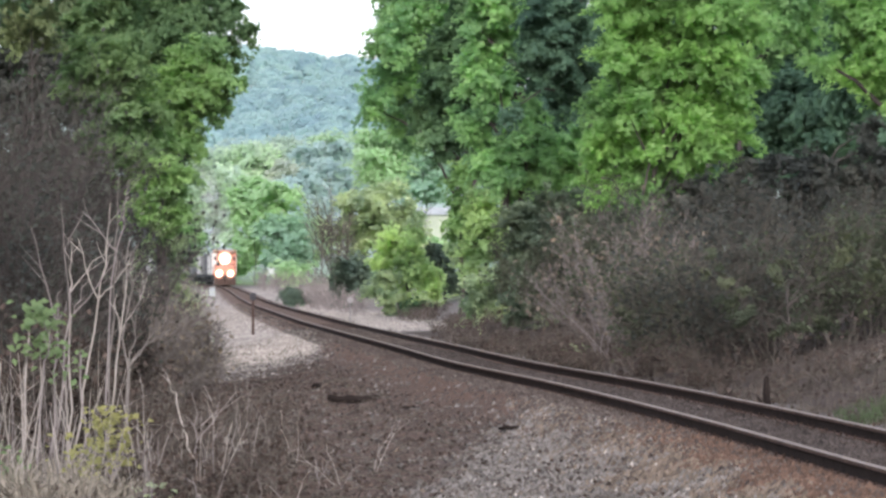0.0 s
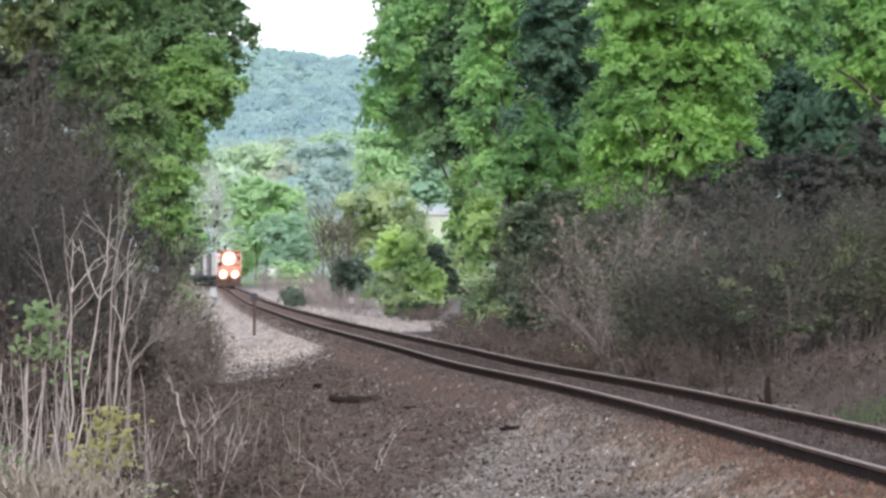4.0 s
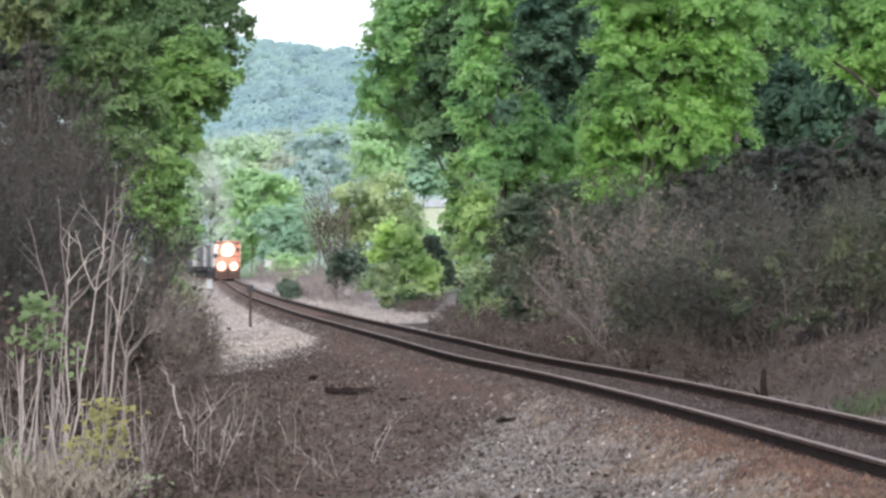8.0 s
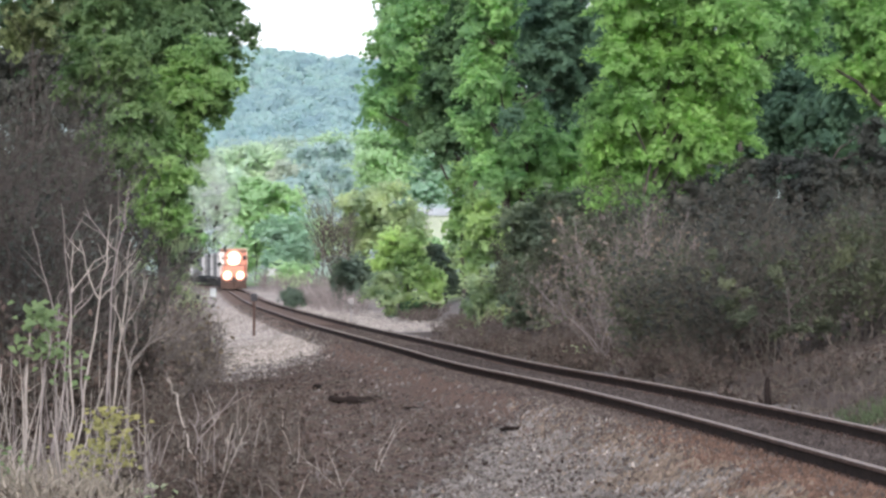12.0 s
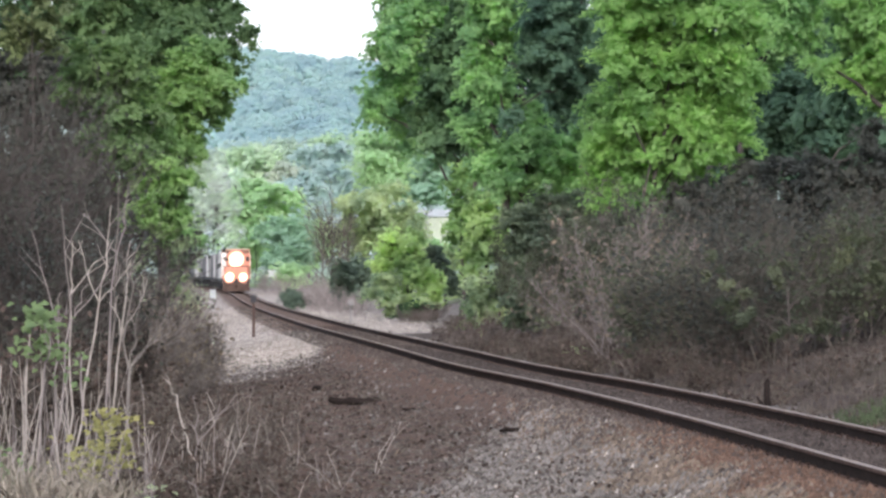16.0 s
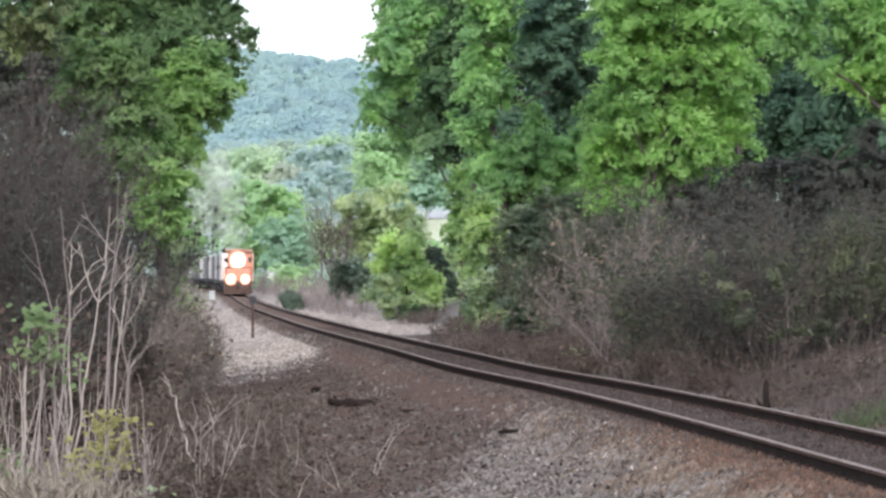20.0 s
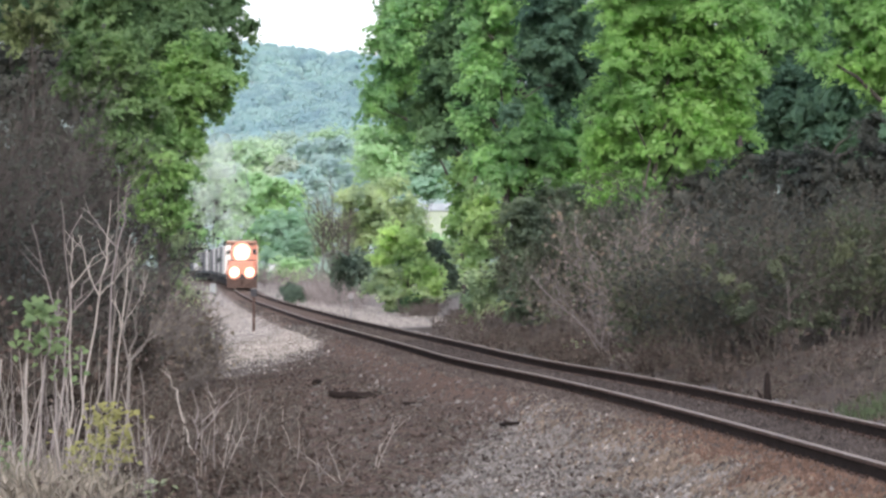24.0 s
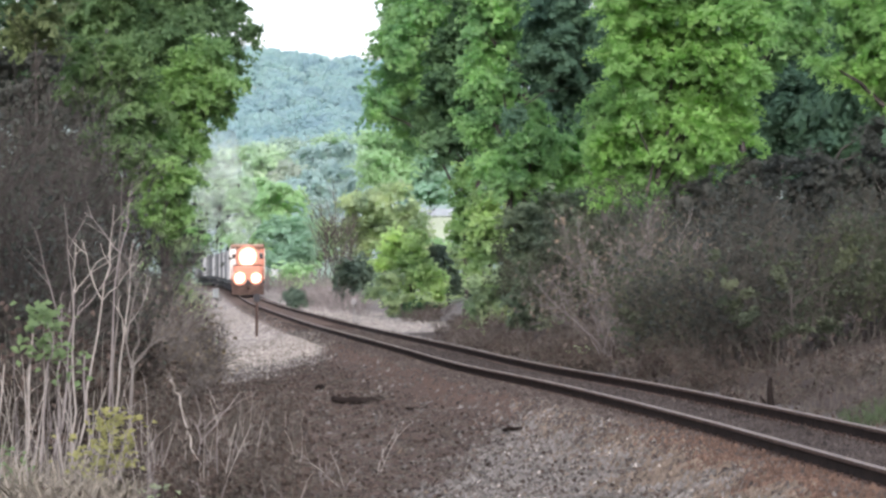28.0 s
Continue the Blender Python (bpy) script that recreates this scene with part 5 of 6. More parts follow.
for i, (x, y, h, r) in enumerate(LOW):
    shrub("bramble", x, y, h, r, "low tangle of dead grey-brown brambles", 560 + i, 24, (BRAMBLE, TWIG_MID, BRAMBLE, TWIG)[i % 4], LITTER, 300, 0.05, 0.8, 180, 620, 0.007, category="shrub", group="brambles")


def leafy_weed(x, y, h, mat, label, seed, leaf, n, low):
    """A thin upright stem with a loose bunch of broad leaves from height low to its top."""
    rng = np.random.default_rng(seed)
    t = thing("leafy_weed", x, y, at_ground(x, y), label, "weed", "leafy weeds")
    p, r = stems(rng, np.array([[0, 0, -0.1]]), np.array([[0.03, 0, 1.0]]), np.array([h]), np.array([0.011]), 8, 0.05)
    v, f = tubes(p, r, 5)
    child(new("stalk", mesh_from("stalk", v, f, [STALK], smooth=True)), t)
    for i in range(n):
        z = rng.uniform(low, h)
        c = np.array([[np.interp(z, p[0, :, 2], p[0, :, 0]), np.interp(z, p[0, :, 2], p[0, :, 1]), z]])
        c = c + rng.normal(0, 0.16, (1, 3)) * np.array([1, 1, 0.3])
        v, f = leaf_faces(rng, c, np.array([[rng.normal(0, 0.4), -0.5 + rng.normal(0, 0.4), 0.7]]), leaf * rng.uniform(0.7, 1.2), 1.4)
        child(new("leaf", mesh_from("leaf", v, f, [mat])), t)


leafy_weed(-4.85, 50, 2.35, LEAF_WEED, "weed with a bunch of fresh green leaves", 191, 0.095, 120, 1.75)
leafy_weed(-4.4, 50, 1.75, LEAF_WEED, "weed with a few green leaves", 192, 0.075, 30, 1.45)
leafy_weed(-3.95, 49, 1.2, LEAF_YELLOW, "weed with drooping yellow-green leaves", 193, 0.068, 240, 0.45)
leafy_weed(-4.1, 48, 0.85, LEAF_YELLOW, "weed with drooping yellow-green leaves", 194, 0.06, 60, 0.25)
leafy_weed(-5.0, 47, 0.75, LEAF_WEED, "low weed with green leaves", 195, 0.08, 70, 0.1)
leafy_weed(3.16, 98, 0.3, LEAF_DULL, "small pale grey-green plant beside the rail", 197, 0.09, 22, 0.03)
leafy_weed(1.15, 128, 0.4, LEAF_DULL, "small pale plant beside the rail", 198, 0.12, 18, 0.1)
leafy_weed(-3.2, 46.5, 0.4, LEAF_OLIVE, "low weed with dull green leaves", 196, 0.07, 26, 0.05)


# ---- far things
for i, (x, y, h) in enumerate([(-10.6, 292, 0.9), (-10.1, 288, 0.8), (-9.8, 284, 0.7), (-10.9, 300, 1.0), (-10.3, 299, 0.9)]):
    shaped("bush", x, y, [(-0.2, h - 0.7, 0.35), (0.25, h - 0.8, 0.3), (0.0, h - 0.5, 0.3)], LEAF_EVERGREEN, "small dark bush beside the gravel", 0.14, 1.0, 175 + i, 0.03, "bush", "small dark bushes")
for i, (x, y, h) in enumerate([(-8.6, 300, 2.6), (-9.2, 315, 2.4), (-7.9, 290, 2.2), (-7.0, 262, 1.7), (-6.0, 255, 1.5), (-5.3, 240, 1.3), (-6.7, 300, 1.8), (-8.1, 275, 1.6), (-19.5, 470, 2.4), (-21.5, 520, 2.6), (-17.0, 440, 2.4), (-14.5, 400, 2.4)]):
    shrub("thicket", x, y, h, 1.2, "grey-brown leafless brush beside the gravel", 540 + i, 22, TWIG_FAR, None, 0, 0.1, 0.35, 140, 700, 0.02, group="far thickets")
shrub("bare_tree", -9.0, 330, 8.2, 1.6, "bare grey tree with many fine branches", 170, 9, TWIG, LEAF_OLIVE, 400, 0.15, 0.3, 160, 900, 0.07, "tree")


def forest():
    """Trees that fill the valley floor behind the nearer ones, and the wooded hill."""
    rng = np.random.default_rng(200)
    for i in range(30):
        y = 1330 + 330 * (i / 30) + rng.uniform(-10, 10)
        x = y * rng.uniform(-0.066, -0.006)
        z = at_ground(x, y)
        h = rng.uniform(8, 12)
        m = (LEAF_HAZED, LEAF_HAZED_BLUE, LEAF_HAZED_GREY, LEAF_HAZED_GREY)[int(rng.integers(0, 4))]
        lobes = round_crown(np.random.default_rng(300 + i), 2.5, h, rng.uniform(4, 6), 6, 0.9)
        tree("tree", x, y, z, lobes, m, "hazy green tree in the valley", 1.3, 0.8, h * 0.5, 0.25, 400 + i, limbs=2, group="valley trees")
    n = 1500
    y = rng.uniform(1650, 2900, n)
    x = y * rng.uniform(-0.07, 0.005, n)
    z = ground_z(x - track_x(y), y)
    r = rng.uniform(4.0, 7.5, n)
    c = np.stack([x, y, z + 4.5 + rng.uniform(-1, 2.5, n)], 1)
    tint = np.clip(rng.normal(0, 0.28, n), -0.5, 0.5)
    sets = []
    for per, lo, hi, s0, s1, drop in ((60, 0.84, 1.0, 2.0, 3.2, 0.0), (18, 0.3, 0.78, 3.6, 5.2, 1.2)):
        own = np.repeat(np.arange(n), per)
        e = unit(rng.normal(0, 1, (len(own), 3)) + np.array([0, -0.5, 0.45]))
        pos = c[own] + e * np.array([1, 1, 0.85]) * (r[own] * rng.uniform(lo, hi, len(own)))[:, None] - np.array([0, 0, drop])
        v, f = leaf_faces(rng, pos, e * 0.6 + np.array([0, -0.35, 0.4]) + rng.normal(0, 0.15, (len(own), 3)), rng.uniform(s0, s1, len(own)), 1.15)
        sets.append((v, f, np.repeat(tint[own], 4), np.repeat((np.abs(y[own] - 2665) < 45) & (own % 3 > 0), 2)))
    v = np.concatenate([a[0] for a in sets])
    f = np.concatenate([sets[0][1], sets[1][1] + len(sets[0][0])])
    # haze over the hill lies in these leaf colours
    me = mesh_from("hill_forest", v, f, [LEAF_HAZED_HILL, LEAF_HAZED_RIDGE], np.concatenate([a[3] for a in sets]).astype(int), tint=np.concatenate([a[2] for a in sets]))
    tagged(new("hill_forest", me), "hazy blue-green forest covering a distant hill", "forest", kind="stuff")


forest()


# ---- lineside things
def marker_post():
    x, y = -6.85, 152.0
    t = thing("marker_post", x, y, at_ground(x, y), "thin rusty steel post with a small dark plate", "post")
    bm = bmesh.new()
    box(bm, -0.05, 0.05, -0.04, 0.04, -0.3, 1.5, 0.008)
    part("post", bm, RUST_POST, t)
    bm = bmesh.new()
    box(bm, -0.11, 0.11, -0.062, -0.042, 1.28, 1.56, 0.005)
    part("plate", bm, DARK_STEEL, t, "small dark plate")


def lineside_sign():
    x, y = -3.9, 177.0
    t = thing("lineside_sign", x, y, at_ground(x, y), "small pale lineside sign on a grey post", "sign")
    bm = bmesh.new()
    cyl(bm, (0, 0, -0.3), (0, 0, 1.1), 0.03)
    part("post", bm, GALVANISED, t)
    bm = bmesh.new()
    box(bm, -0.12, 0.12, -0.055, -0.035, 0.86, 1.08, 0.006)
    part("plate", bm, GALVANISED, t, "grey weathered plate")


def crossbuck():
    x, y = -20.5, 503.0
    t = thing("crossbuck_sign", x, y, at_ground(x, y), "white crossbuck sign on a post at the level crossing", "sign")
    bm = bmesh.new()
    cyl(bm, (0, 0, -0.4), (0, 0, 2.75), 0.06)
    part("post", bm, GALVANISED, t)
    for s in (-1, 1):
        bm = bmesh.new()
        box(bm, -0.6, 0.6, -0.012, 0.012, -0.115, 0.115, 0.004)
        bmesh.ops.transform(bm, verts=bm.verts, matrix=pose(0, -0.085 - 0.03 * (s > 0), 2.2, 0, 45 * s, 0))
        part("blade", bm, PALE_METAL, t, "weathered white crossbuck blade")


def fallen_log(x, y, length, r, turn, seed, label):
    rng = np.random.default_rng(seed)
    t = thing("log", x, y, at_ground(x, y) + r * 0.8, label, "log", rz=turn)
    k = 9
    p = np.stack([np.linspace(-length / 2, length / 2, k), rng.normal(0, 0.03, k), rng.normal(0, 0.012, k)], 1)
    v, f = tubes(p[None], (r * rng.uniform(0.7, 1.1, k) * np.array([0.6] + [1] * (k - 2) + [0.6]))[None], 9)
    child(new("stem", mesh_from("stem", v, f, [BARK_LOG], smooth=True)), t)


def equipment_cabinet():
    x, y = -23.0, 420.0
    t = thing("equipment_cabinet", x, y, at_ground(x, y), "small pale grey trackside equipment cabinet", "cabinet")
    bm = bmesh.new()
    box(bm, -0.3, 0.3, -0.3, 0.3, 0.1, 0.95, 0.02)
    part("body", bm, SHED_ROOF, t)
    bm = bmesh.new()
    box(bm, -0.34, 0.34, -0.34, 0.34, 0.95, 1.02, 0.015)
    part("lid", bm, GALVANISED, t, "grey overhanging lid")
    bm = bmesh.new()
    box(bm, -0.26, 0.26, -0.32, -0.3, 0.18, 0.88, 0.006)
    part("door", bm, SHED_ROOF, t)
    bm = bmesh.new()
    box(bm, -0.26, 0.26, -0.24, 0.24, -0.3, 0.1)
    part("footing", bm, GALVANISED, t, "grey footing")


def stump():
    x, y = 4.95, 64.5
    t = thing("stump", x, y, at_ground(x, y), "dark broken stump beside the rail", "stump")
    v, f = tubes(np.array([[[0, 0, -0.15], [0.01, 0, 0.1], [-0.01, 0.01, 0.28], [0.0, 0, 0.45], [0.01, 0, 0.5]]]), np.array([[0.09, 0.06, 0.045, 0.04, 0.012]]), 8)
    child(new("stem", mesh_from("stem", v, f, [BARK_LOG], smooth=True)), t)
    v, f = tubes(np.array([[[0, 0, 0.05], [-0.08, 0, 0.1], [-0.16, 0.02, 0.22]]]), np.array([[0.04, 0.03, 0.012]]), 6)
    child(new("side_stem", mesh_from("side_stem", v, f, [BARK_LOG], smooth=True)), t)


def utility_pole():
    x, y = -19.2, 600.0
    t = thing("utility_pole", x, y, at_ground(x, y), "pale wooden utility pole with a crossarm", "pole")
    bm = bmesh.new()
    cyl(bm, (0, 0, -0.5), (0, 0, 10.2), 0.17, 0.11)
    part("pole", bm, STALK, t)
    bm = bmesh.new()
    box(bm, -1.1, 1.1, -0.24, -0.12, 9.3, 9.45, 0.01)
    part("crossarm", bm, STALK, t)
    for xx in (-0.95, -0.4, 0.4, 0.95):
        bm = bmesh.new()
        cyl(bm, (xx, -0.18, 9.45), (xx, -0.18, 9.65), 0.06, 0.04)
        part("insulator", bm, GALVANISED, t)


equipment_cabinet()
utility_pole()
stump()
fallen_log(4.75, 67.0, 0.4, 0.03, 25, 6, "dark broken branch on the bank")
marker_post()
lineside_sign()
crossbuck()
fallen_log(-1.55, 75.0, 0.95, 0.085, 12, 3, "dark rotten log lying on the soil")
fallen_log(-0.5, 69.3, 0.4, 0.025, 20, 8, "dark broken branch on the soil")
fallen_log(-2.5, 61.7, 0.45, 0.04, 30, 9, "dark rotten wood on the soil")
fallen_log(-2.55, 85.0, 0.3, 0.07, 60, 10, "dark stump end lying on the soil")
fallen_log(0.98, 57.0, 0.62, 0.03, 38, 4, "dark broken branch lying on the stones")


# ---- loose stone, litter and grass
def stones():
    """Crushed stone on the shoulder and between the rails, nearest stretch."""
    rng = np.random.default_rng(610)
    n = 125000
    y = 33 + 110 * rng.uniform(0, 1, n) ** 1.9
    u = np.where(rng.uniform(0, 1, n) < 0.72, -0.85 - 4.5 * rng.uniform(0, 1, n) ** 1.25, np.where(rng.uniform(0, 1, n) < 0.7, rng.uniform(-0.66, 0.66, n), rng.uniform(0.9, 2.6, n)))
    y[-7000:] = rng.uniform(125, 290, 7000)
    u[-7000:] = rng.uniform(-7.5, -1.0, 7000)
    y[-12000:-7000] = rng.uniform(160, 340, 5000)
    u[-12000:-7000] = rng.uniform(1.2, 6.5, 5000)
    soil = soil_mask(u, y)
    keep = (rng.uniform(0, 1, n) > 0.86 * soil) & ((rng.uniform(0, 1, n) > step(-4.2, -5.4, u)) | (y > 145))
    y, u = y[keep], u[keep]
    n = len(y)
    oct_ = np.array([[1, 0, 0], [-1, 0, 0], [0, 1, 0], [0, -1, 0], [0, 0, 1]], float)
    size = rng.uniform(0.016, 0.042, n) * (1 + 0.4 * (rng.uniform(0, 1, n) > 0.93))
    size = size * np.where(y > 125, 1.35, 1.0)
    ang = rng.uniform(0, 6.28, n)
    v = oct_[None] * size[:, None, None] * rng.uniform(0.65, 1.25, (n, 5, 3)) * np.array([1.2, 1.0, 0.8])
    v = v + rng.normal(0, 0.2, (n, 5, 3)) * size[:, None, None]
    v[:, :4, 2] -= 0.45 * size[:, None]
    c, s = np.cos(ang)[:, None], np.sin(ang)[:, None]
    vx, vy = v[..., 0] * c - v[..., 1] * s, v[..., 0] * s + v[..., 1] * c
    x = u + track_x(y)
    z = ground_z(u, y) + size * 0.35
    vv = np.stack([vx + x[:, None], vy + y[:, None], v[..., 2] + z[:, None]], -1).reshape(-1, 3)
    tri = np.array([[0, 2, 4], [2, 1, 4], [1, 3, 4], [3, 0, 4]])
    f = (np.arange(n)[:, None, None] * 5 + tri[None]).reshape(-1, 3)
    near = step(75, 42, y)
    rusty = rng.uniform(0, 1, n) < step(-2.3, -1.1, u + 0.5 * ripple(x, y, 1.3) + 0.35 * step(54, 40, y)) * step(0.9, 0.0, u) * (0.15 + 0.7 * near) + 0.03
    oily = (rng.uniform(0, 1, n) < step(-2.1, -1.15, u + 0.3 * ripple(x, y, 0.9)) * (1.0 - 0.55 * near * (u < -1.3))) & (u < 2.2)
    oily |= soil_mask(u, y) > rng.uniform(0.35, 1.4, n)
    kind_ = np.where(oily, 2, (rusty & (u < -0.8)).astype(int))
    kind_ = np.where((y > np.interp(u, [-8, -4, -2.2, -1.2], [99, 104, 109, 125]) - 7 * (0.7 * ripple(x, y, 3.0) + 0.4 * ripple(x, y, 1.1)) + rng.normal(0, 5, n)) & (np.abs(u) > 1.8), 3, kind_)
    mixed = rng.uniform(0, 1, n)
    kind_ = np.where((kind_ == 0) & (mixed < 0.2), 2, np.where((kind_ == 0) & (mixed > 0.972) & (soil_mask(u, y) < 0.1), 3, kind_))
    red = (u < -0.8) & (rng.uniform(0, 1, n) < 0.75 * step(-1.95, -1.3, u + 0.35 * ripple(x, y, 0.8)) * step(56, 43, y))
    kind_ = np.where(red, 4, kind_)
    kind_ = np.where((np.abs(u) < 0.7) & (y < 110), 5, kind_)
    fm = np.repeat(kind_, 4)
    tagged(new("ballast", mesh_from("ballast", vv, f, [STONE, STONE_RUST, STONE_DARK, STONE_PALE, STONE_RED, STONE_GREASY], fm)), "grey crushed stone ballast stained rust-brown beside the rails", "gravel", kind="stuff")


def litter():
    """Dead twigs and curled leaves lying on the soil."""
    rng = np.random.default_rng(620)
    n = 9000
    y = 40 + 95 * rng.uniform(0, 1, n) ** 1.5
    u = np.where(rng.uniform(0, 1, n) < 0.6, rng.uniform(-9, -2.4, n), rng.uniform(2.3, 6.5, n))
    bare = (soil_mask(u, y) < rng.uniform(0.4, 0.8, n)) & (u < 0) & (u > -8) & (rng.uniform(0, 1, n) < 0.62)
    y, u, n = y[~bare], u[~bare], int((~bare).sum())
    x = u + track_x(y)
    z = ground_z(u, y) + 0.015
    a = rng.uniform(0, 6.28, n)
    d = np.stack([np.cos(a), np.sin(a), rng.uniform(-0.05, 0.35, n)], 1)
    p, r = stems(rng, np.stack([x, y, z], 1), d, rng.uniform(0.12, 0.6, n), rng.uniform(0.003, 0.009, n), 4, 0.2, 0.08)
    v, f = ribbons(p, r)
    tagged(new("fallen_twigs", mesh_from("fallen_twigs", v, f, [TWIG])), "dead grey-brown twigs scattered on the soil", "twigs", kind="stuff")
    n = 26000
    y = 40 + 100 * rng.uniform(0, 1, n) ** 1.4
    u = np.where(rng.uniform(0, 1, n) < 0.55, rng.uniform(-9, -2.2, n), rng.uniform(2.1, 7.0, n))
    bare = (soil_mask(u, y) < rng.uniform(0.4, 0.8, n)) & (u < 0) & (u > -8) & (rng.uniform(0, 1, n) < 0.62)
    y, u, n = y[~bare], u[~bare], int((~bare).sum())
    pos = np.stack([u + track_x(y), y, ground_z(u, y) + rng.uniform(0.01, 0.05, n)], 1)
    v, f = leaf_faces(rng, pos, rng.normal(0, 0.45, (n, 3)) + np.array([0, 0, 0.8]), rng.uniform(0.028, 0.07, n), 1.3)
    tagged(new("leaf_litter", mesh_from("leaf_litter", v, f, [LITTER])), "brown dead leaves lying on the soil", "leaf litter", kind="stuff")


def blades(name, label, mat, seed, n, spots, h0, h1, lean=0.35):
    """Grass in tufts round the spots (x, y, radius)."""
    rng = np.random.default_rng(seed)
    sp = np.array(spots, float)
    i = rng.integers(0, len(sp), n)
    a, d = rng.uniform(0, 6.28, n), np.sqrt(rng.uniform(0, 1, n))
    x, y = sp[i, 0] + np.cos(a) * d * sp[i, 2], sp[i, 1] + np.sin(a) * d * sp[i, 2] * 3
    z = ground_z(x - track_x(y), y)
    h = rng.uniform(h0, h1, n)
    w = h * 0.02 + 0.003
    ln = rng.normal(0, lean, (n, 2)) * h[:, None]
    b = rng.uniform(0, 6.28, n)
    v = np.empty((n, 5, 3))
    dx, dy = np.cos(b) * w, np.sin(b) * w
    v[:, 0] = np.stack([x - dx, y - dy, z - 0.02], 1)
    v[:, 1] = np.stack([x + dx, y + dy, z - 0.02], 1)
    v[:, 2] = np.stack([x + dx + ln[:, 0] * 0.35, y + dy + ln[:, 1] * 0.35, z + h * 0.6], 1)
    v[:, 3] = np.stack([x - dx + ln[:, 0] * 0.35, y - dy + ln[:, 1] * 0.35, z + h * 0.6], 1)
    v[:, 4] = np.stack([x + ln[:, 0], y + ln[:, 1], z + h * 0.95], 1)
    q = np.arange(n)[:, None] * 5
    f = np.concatenate([q + np.array([[0, 1, 2]]), q + np.array([[0, 2, 3]]), q + np.array([[3, 2, 4]])], axis=1).reshape(-1, 3)
    tagged(new(name, mesh_from(name, v.reshape(-1, 3), f, [mat])), label, "grass", kind="stuff")


stones()
litter()
blades("dry_grass", "bleached dry grass among the weeds", GRASS_DRY, 630, 3600, [(-4.9, 47, 0.5), (-4.3, 46, 0.5), (-3.8, 46, 0.4), (-4.6, 52, 0.6), (-5.4, 50, 0.6)], 0.15, 0.6, 0.5)
blades("bank_grass", "thin dry grass along the foot of the bank", GRASS_BANK, 631, 2500, [(float(track_x(y)) + 3.4, y, 0.9) for y in range(52, 130, 6)], 0.05, 0.25)
blades("green_grass", "fresh green grass on the bank and by the weeds", GRASS_GREEN, 632, 2000, [(6.1, 60, 0.55), (6.4, 59, 0.5), (5.8, 58, 0.35), (-5.3, 47, 0.3), (-5.35, 50, 0.25)], 0.05, 0.17)


def farm_shed():
    x, y = -1.7, 700.0
    t = thing("farm_building", x, y, at_ground(x, y) - 0.5, "tall pale metal-clad farm building behind the trees", "building")
    bm = bmesh.new()
    box(bm, -2.6, 2.6, 0, 9, 0, 12.0)
    part("wall", bm, SHED_WALL, t, "pale green ribbed metal wall")
    bm = bmesh.new()
    vs = [bm.verts.new(c) for c in ((-2.9, -0.3, 11.9), (2.9, -0.3, 11.9), (2.9, 9.3, 11.9), (-2.9, 9.3, 11.9), (-2.9, 4.5, 13.2), (2.9, 4.5, 13.2))]
    for q in ((0, 1, 5, 4), (2, 3, 4, 5), (0, 4, 3), (1, 2, 5), (3, 2, 1, 0)):
        bm.faces.new([vs[i] for i in q])
    part("roof", bm, SHED_ROOF, t, "pale grey metal roof")
    for k in range(9):
        bm = bmesh.new()
        box(bm, -2.4 + 0.6 * k - 0.04, -2.4 + 0.6 * k + 0.04, -0.06, 0.0, 0.2, 11.8)
        part("cladding_rib", bm, SHED_WALL, t)


farm_shed()


# ---- the train
def axle(parent, y, r=0.5):
    w = new("wheelset")
    w.parent = parent
    w.matrix_basis = pose(0, y, r)
    for s in (-1, 1):
        bm = bmesh.new()
        cyl(bm, (0.69 * s, 0, 0), (0.82 * s, 0, 0), r, sides=20)
        part("wheel", bm, DARK_STEEL, w)
    bm = bmesh.new()
    cyl(bm, (-0.7, 0, 0), (0.7, 0, 0), 0.09)
    part("axle", bm, DARK_STEEL, w)
    return w


